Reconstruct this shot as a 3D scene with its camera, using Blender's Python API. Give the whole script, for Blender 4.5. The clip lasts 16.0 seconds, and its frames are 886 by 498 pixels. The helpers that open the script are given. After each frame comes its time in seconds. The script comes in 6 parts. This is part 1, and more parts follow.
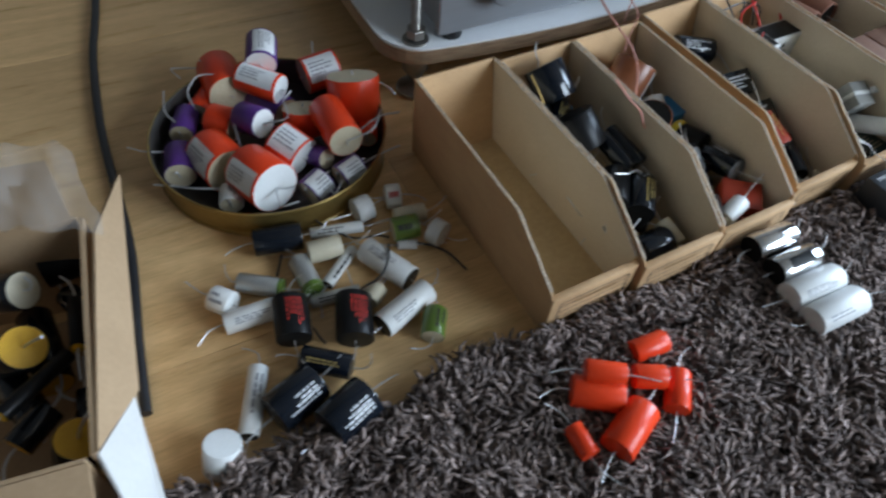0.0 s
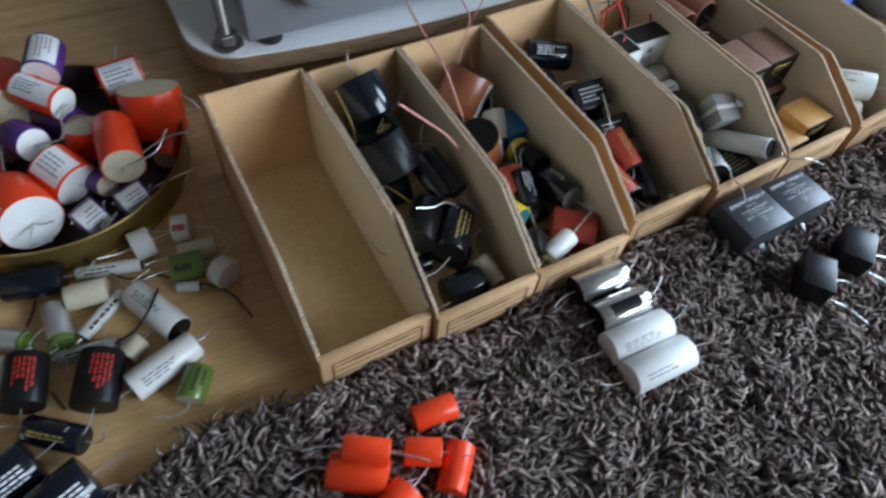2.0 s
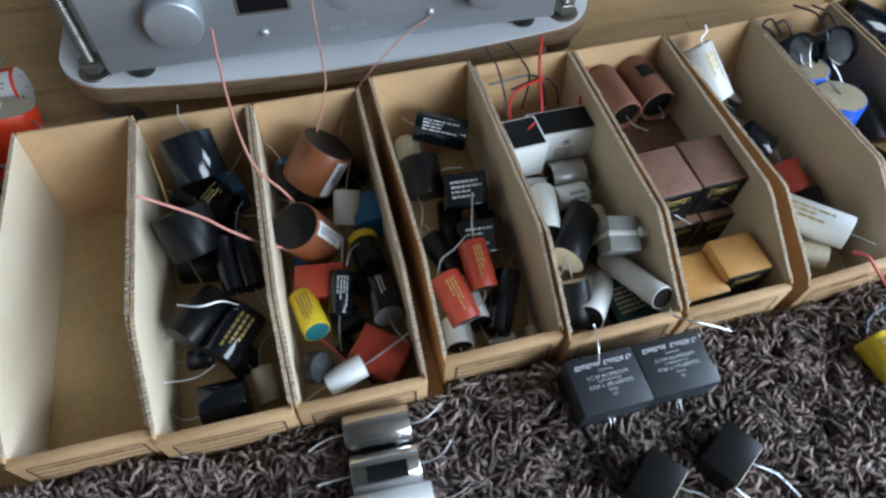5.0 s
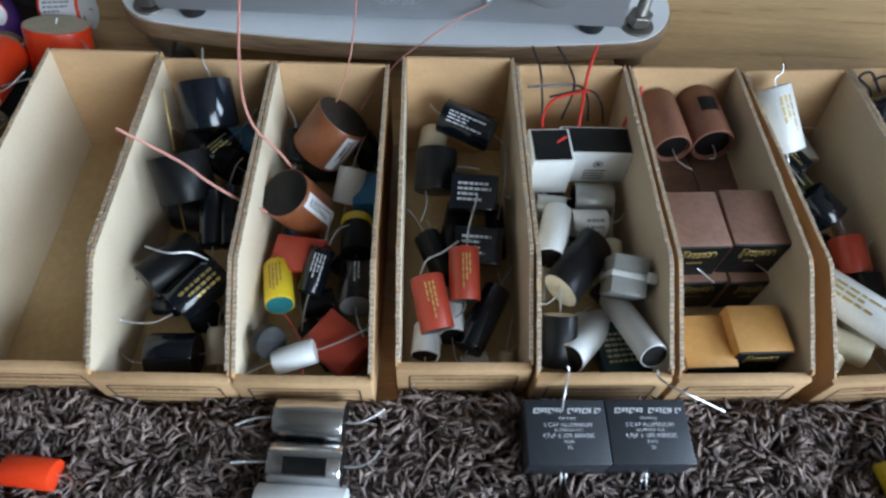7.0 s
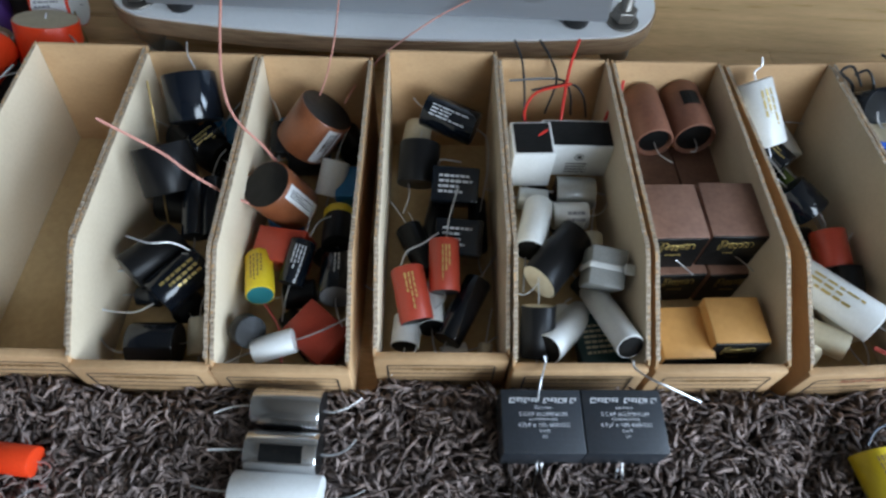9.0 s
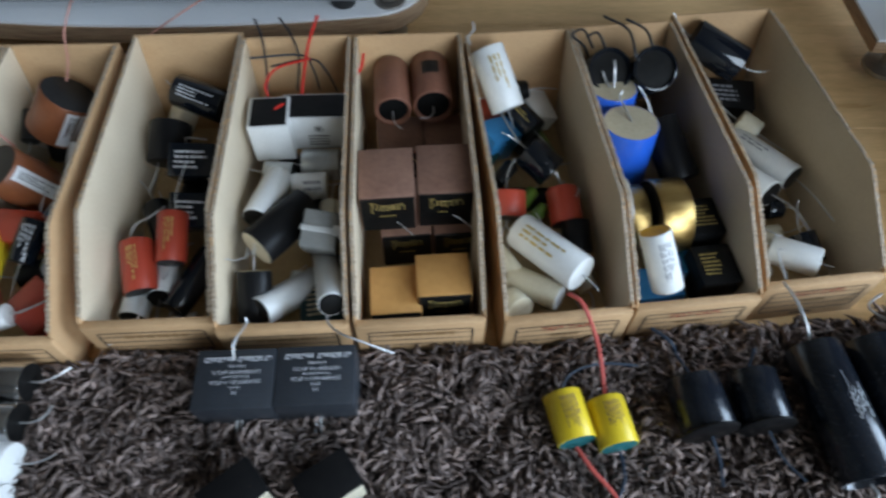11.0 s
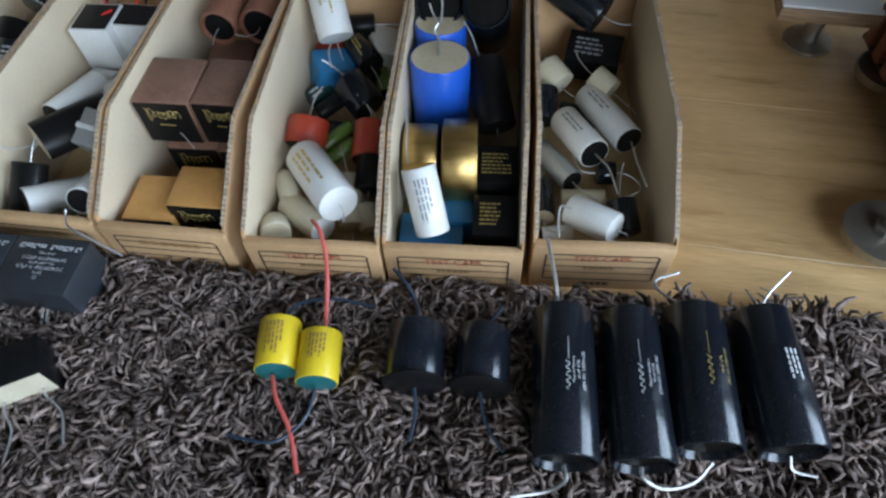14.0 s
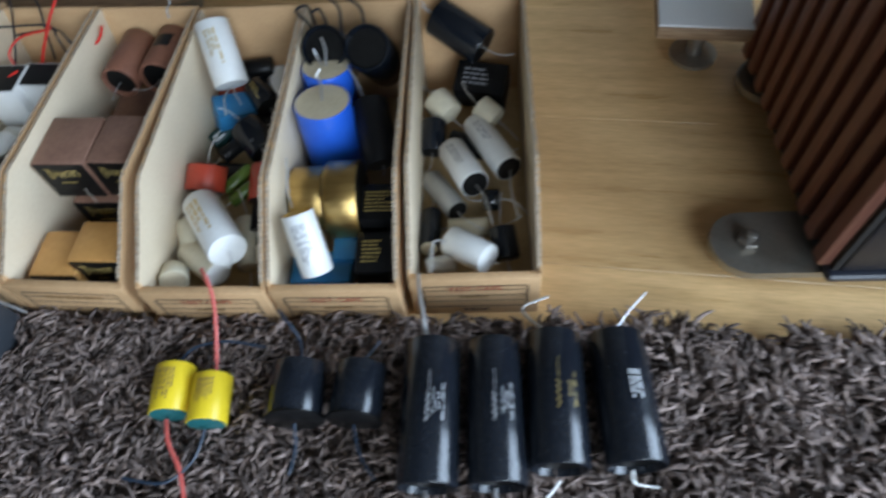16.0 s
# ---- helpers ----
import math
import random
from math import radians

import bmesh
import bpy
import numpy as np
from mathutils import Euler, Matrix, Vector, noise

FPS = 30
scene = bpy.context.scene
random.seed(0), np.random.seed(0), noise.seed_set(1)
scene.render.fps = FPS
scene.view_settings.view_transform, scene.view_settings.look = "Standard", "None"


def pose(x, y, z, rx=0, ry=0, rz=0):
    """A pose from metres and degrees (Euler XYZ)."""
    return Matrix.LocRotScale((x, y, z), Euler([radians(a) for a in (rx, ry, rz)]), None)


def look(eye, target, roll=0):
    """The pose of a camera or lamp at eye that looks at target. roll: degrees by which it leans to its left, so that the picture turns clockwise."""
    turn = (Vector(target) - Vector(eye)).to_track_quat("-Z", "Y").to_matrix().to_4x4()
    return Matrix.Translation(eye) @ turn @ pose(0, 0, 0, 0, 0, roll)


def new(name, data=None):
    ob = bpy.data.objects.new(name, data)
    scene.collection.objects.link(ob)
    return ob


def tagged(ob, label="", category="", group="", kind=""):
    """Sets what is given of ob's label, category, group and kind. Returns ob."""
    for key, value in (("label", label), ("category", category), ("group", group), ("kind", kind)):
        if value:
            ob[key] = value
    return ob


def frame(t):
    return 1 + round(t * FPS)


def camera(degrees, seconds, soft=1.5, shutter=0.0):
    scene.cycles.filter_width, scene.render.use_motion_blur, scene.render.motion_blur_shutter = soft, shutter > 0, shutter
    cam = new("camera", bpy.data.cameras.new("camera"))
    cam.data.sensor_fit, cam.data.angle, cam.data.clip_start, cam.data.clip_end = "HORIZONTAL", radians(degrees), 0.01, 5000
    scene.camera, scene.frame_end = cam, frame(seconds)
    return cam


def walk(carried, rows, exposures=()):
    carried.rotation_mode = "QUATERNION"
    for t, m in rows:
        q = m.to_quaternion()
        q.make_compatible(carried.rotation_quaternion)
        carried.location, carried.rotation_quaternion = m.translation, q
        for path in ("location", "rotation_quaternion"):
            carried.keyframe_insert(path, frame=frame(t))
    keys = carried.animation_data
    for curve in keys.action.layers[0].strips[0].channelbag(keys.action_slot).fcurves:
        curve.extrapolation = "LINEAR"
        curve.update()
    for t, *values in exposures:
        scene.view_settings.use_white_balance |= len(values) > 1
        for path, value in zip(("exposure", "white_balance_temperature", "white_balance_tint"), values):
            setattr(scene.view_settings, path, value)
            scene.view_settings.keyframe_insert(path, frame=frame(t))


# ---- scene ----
cam = camera(69.9, 16.0, soft=2.5, shutter=0.6)
PATH = [
    (0, (-0.585, -0.238, 0.531), (0.05, 0.826, -1.039), 5.6),
    (0.5, (-0.529, -0.252, 0.533), (0.117, 0.816, -1.029), 6.0),
    (1, (-0.478, -0.252, 0.532), (0.174, 0.818, -1.027), 4.8),
    (1.5, (-0.42, -0.244, 0.532), (0.23, 0.79, -1.052), 5.0),
    (2, (-0.37, -0.237, 0.518), (0.265, 0.761, -1.095), 6.8),
    (2.5, (-0.311, -0.235, 0.519), (0.312, 0.766, -1.097), 5.7),
    (3, (-0.254, -0.236, 0.519), (0.305, 0.794, -1.102), 4.4),
    (3.5, (-0.228, -0.227, 0.515), (0.245, 0.82, -1.122), 4.5),
    (4, (-0.178, -0.216, 0.516), (0.215, 0.831, -1.142), 3.7),
    (4.5, (-0.115, -0.202, 0.526), (0.249, 0.881, -1.116), 4.0),
    (4.7, (-0.09, -0.196, 0.527), (0.243, 0.863, -1.136), 3.6),
    (6.8, (0.013, -0.176, 0.502), (0.032, 0.9, -1.184), 4.0),
    (7, (0.023, -0.173, 0.499), (0.037, 0.904, -1.186), 3.4),
    (7.5, (0.026, -0.169, 0.495), (0.03, 0.905, -1.193), 3.4),
    (8, (0.027, -0.169, 0.494), (0.034, 0.903, -1.194), 3.3),
    (8.2, (0.029, -0.171, 0.493), (0.03, 0.907, -1.192), 3.0),
    (10.3, (0.168, -0.214, 0.507), (0.17, 0.873, -1.172), 3.0),
    (10.5, (0.205, -0.22, 0.504), (0.209, 0.893, -1.157), 1.7),
    (11, (0.27, -0.215, 0.494), (0.285, 0.892, -1.172), 0.8),
    (11.5, (0.338, -0.212, 0.479), (0.353, 0.882, -1.196), 0.1),
    (12, (0.382, -0.199, 0.474), (0.321, 0.891, -1.202), -1.2),
    (12.5, (0.419, -0.202, 0.461), (0.287, 0.863, -1.227), -2.1),
    (13, (0.473, -0.213, 0.447), (0.282, 0.864, -1.227), -3.4),
    (13.5, (0.519, -0.226, 0.44), (0.297, 0.875, -1.215), -2.7),
    (14, (0.528, -0.222, 0.435), (0.27, 0.861, -1.227), -3.5),
    (14.5, (0.535, -0.222, 0.437), (0.281, 0.863, -1.224), -4.1),
    (15, (0.541, -0.218, 0.434), (0.291, 0.875, -1.222), -4.1),
    (15.5, (0.552, -0.215, 0.441), (0.31, 0.874, -1.22), -4.3),
    (16, (0.622, -0.192, 0.475), (0.357, 0.857, -1.207), -7.7),
]
walk(cam, [(t, look(eye, target, roll)) for t, eye, target, roll in PATH], [(0, 0.12), (8.2, 0.08), (10.3, -0.26), (11.5, -0.48), (12.5, -0.68), (13.0, -0.62), (13.5, -0.54), (14.5, -0.48), (15.5, -0.5), (16, -0.36)])

# ---- light: a glazed door in the east wall and a window in the south wall ----
scene.view_settings.exposure = 0.0
world = bpy.data.worlds.new("world")
scene.world = world
world.use_nodes = True
wn = world.node_tree
sky = wn.nodes.new("ShaderNodeTexSky")
sky.sky_type, sky.sun_disc, sky.sun_elevation, sky.sun_rotation = "NISHITA", False, radians(40), radians(120)
wn.nodes["Background"].inputs["Strength"].default_value = 0.1
wn.links.new(sky.outputs[0], wn.nodes["Background"].inputs["Color"])


def area_light(name, eye, target, sx, sy, power, color):
    data = bpy.data.lights.new(name, "AREA")
    data.shape, data.size, data.size_y, data.energy, data.color = "RECTANGLE", sx, sy, power, color
    ob = new(name, data)
    ob.matrix_world = look(eye, target)
    return ob


area_light("glazed_door_daylight", (3.16, -0.3, 1.15), (0.2, -0.05, 0.0), 1.6, 1.9, 160, (0.68, 0.88, 1.13))
area_light("window_daylight", (1.9, -2.46, 1.4), (0.1, 0.1, 0.0), 1.8, 1.6, 122, (0.74, 0.90, 1.07))


# ---- materials ----
def mat(name, c1, c2=None, rough=0.5, metal=0.0, scale=60.0, fine=600.0, bump=0.05, coat=0.0, stretch=(1, 1, 1), rand=0.0, island=False, trans=0.0, spec=0.5):
    m = bpy.data.materials.new(name)
    m.use_nodes = True
    nt = m.node_tree
    n, l = nt.nodes, nt.links
    b = n["Principled BSDF"]
    c2 = c2 or tuple(v * 0.8 for v in c1)
    tc = n.new("ShaderNodeTexCoord")
    mp = n.new("ShaderNodeMapping")
    mp.inputs["Scale"].default_value = stretch
    l.new(tc.outputs["Object"], mp.inputs["Vector"])
    big, small = n.new("ShaderNodeTexNoise"), n.new("ShaderNodeTexNoise")
    big.inputs["Scale"].default_value, small.inputs["Scale"].default_value = scale, fine
    big.inputs["Detail"].default_value, small.inputs["Detail"].default_value = 4, 3
    l.new(mp.outputs[0], big.inputs["Vector"])
    l.new(mp.outputs[0], small.inputs["Vector"])
    add = n.new("ShaderNodeMath")
    add.operation = "MULTIPLY_ADD"
    add.inputs[1].default_value = 0.45
    l.new(small.outputs["Fac"], add.inputs[0])
    half = n.new("ShaderNodeMath")
    half.operation = "MULTIPLY"
    half.inputs[1].default_value = 0.55
    l.new(big.outputs["Fac"], half.inputs[0])
    l.new(half.outputs[0], add.inputs[2])
    ramp = n.new("ShaderNodeValToRGB")
    ramp.color_ramp.elements[0].position, ramp.color_ramp.elements[1].position = 0.35, 0.65
    ramp.color_ramp.elements[0].color, ramp.color_ramp.elements[1].color = (*c2, 1), (*c1, 1)
    l.new(add.outputs[0], ramp.inputs[0])
    out = ramp.outputs[0]
    if rand or island:
        hsv = n.new("ShaderNodeHueSaturation")
        rng = n.new("ShaderNodeMapRange")
        rng.inputs["To Min"].default_value, rng.inputs["To Max"].default_value = 1 - rand, 1 + rand
        if island:
            l.new(n.new("ShaderNodeNewGeometry").outputs["Random Per Island"], rng.inputs["Value"])
        else:
            l.new(n.new("ShaderNodeObjectInfo").outputs["Random"], rng.inputs["Value"])
        l.new(rng.outputs[0], hsv.inputs["Value"])
        l.new(out, hsv.inputs["Color"])
        out = hsv.outputs[0]
    l.new(out, b.inputs["Base Color"])
    rr = n.new("ShaderNodeMapRange")
    rr.inputs["To Min"].default_value, rr.inputs["To Max"].default_value = max(0.03, rough * 0.8), min(1, rough * 1.2)
    l.new(big.outputs["Fac"], rr.inputs["Value"])
    l.new(rr.outputs[0], b.inputs["Roughness"])
    b.inputs["Metallic"].default_value = metal
    b.inputs["Specular IOR Level"].default_value = spec
    b.inputs["Coat Weight"].default_value = coat
    b.inputs["Transmission Weight"].default_value = trans
    if bump:
        bp = n.new("ShaderNodeBump")
        bp.inputs["Strength"].default_value, bp.inputs["Distance"].default_value = bump, 0.002
        l.new(add.outputs[0], bp.inputs["Height"])
        l.new(bp.outputs[0], b.inputs["Normal"])
    return m


KRAFT = mat("kraft_board", (0.56, 0.35, 0.18), (0.475, 0.285, 0.14), 0.75, scale=25, fine=260, bump=0.12, stretch=(1, 1, 3))
LINER = mat("pale_liner", (0.67, 0.555, 0.405), (0.61, 0.495, 0.35), 0.72, scale=20, fine=300, bump=0.1)
BASEK = mat("kraft_base", (0.56, 0.405, 0.215), (0.45, 0.315, 0.16), 0.8, scale=14, fine=180, bump=0.12)
CUT = mat("corrugated_cut_edge", (0.62, 0.50, 0.38), (0.40, 0.29, 0.19), 0.9, scale=220, fine=600, bump=0.6)
nt = CUT.node_tree
flute, dark = nt.nodes.new("ShaderNodeTexWave"), nt.nodes.new("ShaderNodeMix")
flute.bands_direction = "Y"
flute.inputs["Scale"].default_value, flute.inputs["Distortion"].default_value, flute.inputs["Detail Scale"].default_value = 96, 6.0, 60
dark.data_type, dark.blend_type = "RGBA", "MULTIPLY"
dark.inputs[0].default_value = 0.55
nt.links.new(nt.nodes["Mapping"].outputs[0], flute.inputs["Vector"])
nt.links.new(nt.nodes["Color Ramp"].outputs[0], dark.inputs[6])
nt.links.new(flute.outputs["Color"], dark.inputs[7])
nt.links.new(dark.outputs[2], nt.nodes["Principled BSDF"].inputs["Base Color"])
INK = mat("black_print_ink", (0.03, 0.027, 0.025), rough=0.6, bump=0)
REDINK = mat("red_felt_pen", (0.36, 0.05, 0.03), rough=0.6, bump=0)
OCHRE = mat("faded_pen", (0.3, 0.17, 0.07), rough=0.7, bump=0)
OAK = mat("oak_floor", (0.77, 0.50, 0.24), (0.53, 0.325, 0.14), 0.29, scale=7, fine=60, bump=0.05, stretch=(0.9, 9, 6), rand=0.10)
RUG = mat("rug_yarn", (0.31, 0.245, 0.225), (0.14, 0.098, 0.078), 0.85, spec=0.1, scale=160, fine=900, bump=0.7, rand=0.7, island=True)
# Near-black colour puts the shade between pile tufts into the backing.
RUGBASE = mat("gap_shade_backing", (0.025, 0.018, 0.015), rough=0.95, scale=90, fine=500, bump=0.8)
BLACK = mat("glossy_black_sleeve", (0.004, 0.0055, 0.009), (0.007, 0.010, 0.015), 0.13, scale=40, fine=900, bump=0.02, spec=0.5)
DUSTY = mat("dusty_glossy_black_sleeve", (0.006, 0.008, 0.012), (0.012, 0.015, 0.021), 0.19, scale=40, fine=900, bump=0.02, spec=0.45)
nt = DUSTY.node_tree
specks, lit, mix = nt.nodes.new("ShaderNodeTexNoise"), nt.nodes.new("ShaderNodeMapRange"), nt.nodes.new("ShaderNodeMix")
specks.inputs["Scale"].default_value, specks.inputs["Detail"].default_value = 1300, 1
lit.inputs["From Min"].default_value, lit.inputs["From Max"].default_value = 0.72, 0.80
mix.data_type = "RGBA"
nt.links.new(nt.nodes["Mapping"].outputs[0], specks.inputs["Vector"])
nt.links.new(specks.outputs["Fac"], lit.inputs["Value"])
nt.links.new(lit.outputs[0], mix.inputs[0])
nt.links.new(nt.nodes["Color Ramp"].outputs[0], mix.inputs[6])
mix.inputs[7].default_value = (0.20, 0.23, 0.27, 1)
nt.links.new(mix.outputs[2], nt.nodes["Principled BSDF"].inputs["Base Color"])
MATBLK = mat("satin_black_sleeve", (0.006, 0.006, 0.0068), (0.011, 0.0105, 0.0105), 0.34, scale=60, fine=700, bump=0.06, spec=0.18)
EPOXY = mat("black_epoxy", (0.005, 0.005, 0.005), (0.011, 0.0105, 0.010), 0.3, scale=120, fine=500, bump=0.25, spec=0.2)
# Black lifted to grey-blue: the sky's reflection is put into the base colour.
BLOCKBLK = mat("sky_tinted_satin_black_case", (0.020, 0.023, 0.028), (0.032, 0.037, 0.045), 0.42, scale=40, fine=500, bump=0.08, spec=0.6)
GREYEND = mat("grey_end_seal", (0.18, 0.18, 0.18), rough=0.6)
BROWN = mat("brown_sleeve", (0.25, 0.082, 0.033), (0.18, 0.056, 0.022), 0.34, scale=50, fine=500, bump=0.08)
COPPER = mat("copper_brown_wrap", (0.25, 0.102, 0.062), (0.18, 0.072, 0.044), 0.5, scale=45, fine=300, bump=0.15)
BRBOX = mat("brown_board_box", (0.27, 0.145, 0.10), (0.19, 0.095, 0.065), 0.6, scale=40, fine=260, bump=0.12)
TANBOX = mat("tan_wax_box", (0.62, 0.32, 0.10), (0.53, 0.26, 0.075), 0.5, scale=20, fine=200, bump=0.08)
RED = mat("orange_red_film", (0.78, 0.058, 0.014), (0.68, 0.044, 0.011), 0.3, scale=30, fine=500, bump=0.04, coat=0.05, spec=0.32)
DKRED = mat("brick_red_film", (0.42, 0.052, 0.026), (0.34, 0.04, 0.02), 0.4, scale=30, fine=500, bump=0.04)
PURPLE = mat("purple_film", (0.095, 0.028, 0.20), (0.07, 0.02, 0.15), 0.35, scale=30, fine=500, bump=0.04)
WHITE = mat("white_film", (0.75, 0.75, 0.735), (0.67, 0.67, 0.65), 0.35, scale=40, fine=400, bump=0.04)
CREAM = mat("cream_film", (0.64, 0.58, 0.44), (0.55, 0.49, 0.36), 0.4, scale=40, fine=400, bump=0.06)
WAX = mat("wax_end_fill", (0.58, 0.50, 0.35), (0.48, 0.40, 0.27), 0.55, scale=60, fine=300, bump=0.2)
PAPER = mat("paper_label", (0.72, 0.72, 0.72), (0.64, 0.64, 0.64), 0.6, scale=60, fine=500, bump=0.03)
SILVER = mat("silver_can", (0.55, 0.56, 0.55), (0.45, 0.46, 0.45), 0.35, metal=0.7, scale=60, fine=500, bump=0.04)
CHROME = mat("mirror_foil", (0.66, 0.66, 0.66), (0.6, 0.6, 0.6), 0.2, metal=1, scale=20, fine=200, bump=0.04)
GOLD = mat("gold_foil", (0.66, 0.45, 0.17), (0.5, 0.32, 0.11), 0.3, metal=1, scale=40, fine=300, bump=0.25, stretch=(6, 6, 0.6))
GOLDINK = mat("gold_print", (0.62, 0.46, 0.16), rough=0.35, metal=0.5, bump=0)
WHITEINK = mat("white_print", (0.62, 0.63, 0.65), rough=0.6, bump=0)
REDPRINT = mat("red_print", (0.5, 0.03, 0.02), rough=0.5, bump=0)
GREYINK = mat("grey_print", (0.27, 0.27, 0.29), rough=0.6, bump=0)
YELLOW = mat("yellow_film", (0.78, 0.58, 0.03), (0.7, 0.5, 0.02), 0.35, scale=30, fine=400, bump=0.04)
AMBER = mat("amber_end_disc", (0.75, 0.42, 0.02), (0.66, 0.35, 0.015), 0.45, scale=40, fine=300, bump=0.05)
TEAL = mat("teal_end_resin", (0.02, 0.16, 0.17), (0.015, 0.12, 0.13), 0.4)
BLUE = mat("bright_blue_sleeve", (0.018, 0.12, 0.62), (0.014, 0.09, 0.52), 0.3, coat=0.2)
CYAN = mat("sky_blue_block", (0.03, 0.20, 0.42), (0.02, 0.15, 0.33), 0.4)
GREEN = mat("olive_green_film", (0.12, 0.19, 0.03), (0.08, 0.14, 0.02), 0.3, coat=0.3)
DKGREEN = mat("dark_green_film", (0.01, 0.045, 0.045), rough=0.35)
TIN = mat("brass_tin", (0.34, 0.235, 0.08), (0.27, 0.18, 0.055), 0.36, metal=0.75, scale=20, fine=200, bump=0.06)
TINDARK = mat("dark_tin_lining", (0.03, 0.026, 0.024), (0.045, 0.04, 0.035), 0.45, scale=30)
LEAD = mat("tinned_wire", (0.66, 0.66, 0.66), (0.5, 0.5, 0.5), 0.4, metal=0.8, scale=200, bump=0.1)
GOLDLEAD = mat("brass_wire", (0.62, 0.42, 0.16), (0.5, 0.33, 0.12), 0.35, metal=0.85, scale=200, bump=0.1)
PINKW = mat("pink_cloth_wire", (0.62, 0.29, 0.23), (0.5, 0.2, 0.15), 0.6, scale=500, fine=1500, bump=0.3)
REDW = mat("red_wire_sleeve", (0.62, 0.03, 0.02), rough=0.4)
CORALW = mat("coral_wire_sleeve", (0.66, 0.12, 0.10), rough=0.4)
BLKW = mat("black_wire_sleeve", (0.016, 0.017, 0.02), rough=0.4)
BLUEW = mat("dark_blue_wire", (0.02, 0.035, 0.06), rough=0.45)
SMOKE = mat("smoky_plastic", (0.33, 0.33, 0.31), (0.24, 0.24, 0.23), 0.25, scale=40)
NYLON = mat("white_nylon_tie", (0.68, 0.68, 0.66), rough=0.4)
ALU = mat("brushed_aluminium", (0.42, 0.44, 0.47), (0.38, 0.40, 0.43), 0.38, metal=0.55, scale=30, fine=500, bump=0.03, stretch=(0.2, 6, 6))
WHITELAM = mat("white_laminate", (0.86, 0.87, 0.88), (0.82, 0.83, 0.84), 0.35, scale=8, fine=200, bump=0.02)
PLY = mat("birch_plywood_edge", (0.50, 0.34, 0.2), (0.17, 0.1, 0.06), 0.6, scale=3, fine=170, bump=0.15, stretch=(0.2, 0.2, 3))
STEEL = mat("zinc_steel", (0.34, 0.32, 0.29), (0.25, 0.23, 0.21), 0.45, metal=0.85, scale=60, fine=400, bump=0.06)
SPIKE = mat("dull_nickel", (0.36, 0.33, 0.28), (0.28, 0.26, 0.22), 0.35, metal=0.8, scale=30, fine=300, bump=0.05)
RUBBER = mat("black_rubber", (0.015, 0.015, 0.016), rough=0.6)
SCREEN = mat("dark_display_glass", (0.008, 0.008, 0.01), rough=0.12)
WALNUT = mat("reddish_walnut_rib", (0.20, 0.082, 0.055), (0.145, 0.055, 0.036), 0.42, scale=25, fine=200, bump=0.08, stretch=(4, 1, 0.4))
DARKFELT = mat("dark_groove_felt", (0.018, 0.014, 0.011), rough=0.9)
NAVY = mat("dark_navy_lacquer", (0.012, 0.014, 0.022), (0.018, 0.02, 0.028), 0.35)
# Kept dark so the unseen walls and ceiling return little light.
WALLP = mat("low_bounce_plaster", (0.16, 0.15, 0.135), (0.14, 0.13, 0.118), 0.85, scale=3, fine=120, bump=0.08)
CARTON = mat("plain_carton", (0.42, 0.28, 0.16), (0.36, 0.235, 0.13), 0.75, scale=20, fine=240, bump=0.1)
CARTONW = mat("white_carton_face", (0.62, 0.60, 0.57), (0.56, 0.54, 0.51), 0.6, scale=20, fine=240, bump=0.06)
POLY = mat("clear_polythene", (0.93, 0.93, 0.92), (0.9, 0.9, 0.89), 0.12, scale=50, fine=160, bump=0.4)
POLY.node_tree.nodes["Principled BSDF"].inputs["Alpha"].default_value = 0.09


# ---- mesh helpers ----
def empty(name, m=None):
    ob = new(name)
    ob.empty_display_size = 0.01
    if m is not None:
        ob.matrix_world = m
    return ob


def mesh_ob(name, bm, material, smooth=False):
    me = bpy.data.meshes.new(name)
    bmesh.ops.recalc_face_normals(bm, faces=bm.faces)
    bm.to_mesh(me)
    bm.free()
    me.materials.append(material)
    if smooth:
        me.polygons.foreach_set("use_smooth", [True] * len(me.polygons))
        me.set_sharp_from_angle(angle=radians(38))
    return new(name, me)


def part(name, bm, material, parent, label="", smooth=False):
    ob = mesh_ob(name, bm, material, smooth)
    ob.parent = parent
    return tagged(ob, label)


def box_bm(x0, y0, z0, x1, y1, z1, bevel=0.0, seg=2):
    bm = bmesh.new()
    bmesh.ops.create_cube(bm, size=1)
    for v in bm.verts:
        v.co = Vector((x0 + (v.co.x + 0.5) * (x1 - x0), y0 + (v.co.y + 0.5) * (y1 - y0), z0 + (v.co.z + 0.5) * (z1 - z0)))
    if bevel:
        bmesh.ops.bevel(bm, geom=bm.edges[:], offset=bevel, segments=seg, profile=0.5, affect="EDGES")
    return bm


def lathe_bm(profile, seg=28, closed=False, squash=1.0, top_open=False):
    """Turns (radius, height) pairs about Z."""
    bm = bmesh.new()
    rings = []
    for r, z in profile:
        rings.append([bm.verts.new((squash * r * math.cos(k * math.tau / seg), r * math.sin(k * math.tau / seg), z)) for k in range(seg)])
    for a, b in zip(rings, rings[1:]):
        for k in range(seg):
            bm.faces.new((a[k], a[(k + 1) % seg], b[(k + 1) % seg], b[k]))
    if closed:
        if not top_open:
            bm.faces.new(list(reversed(rings[0])))
        bm.faces.new(rings[-1])
    return bm


def move_bm(bm, x, y, z=0):
    for v in bm.verts:
        v.co += Vector((x, y, z))
    return bm


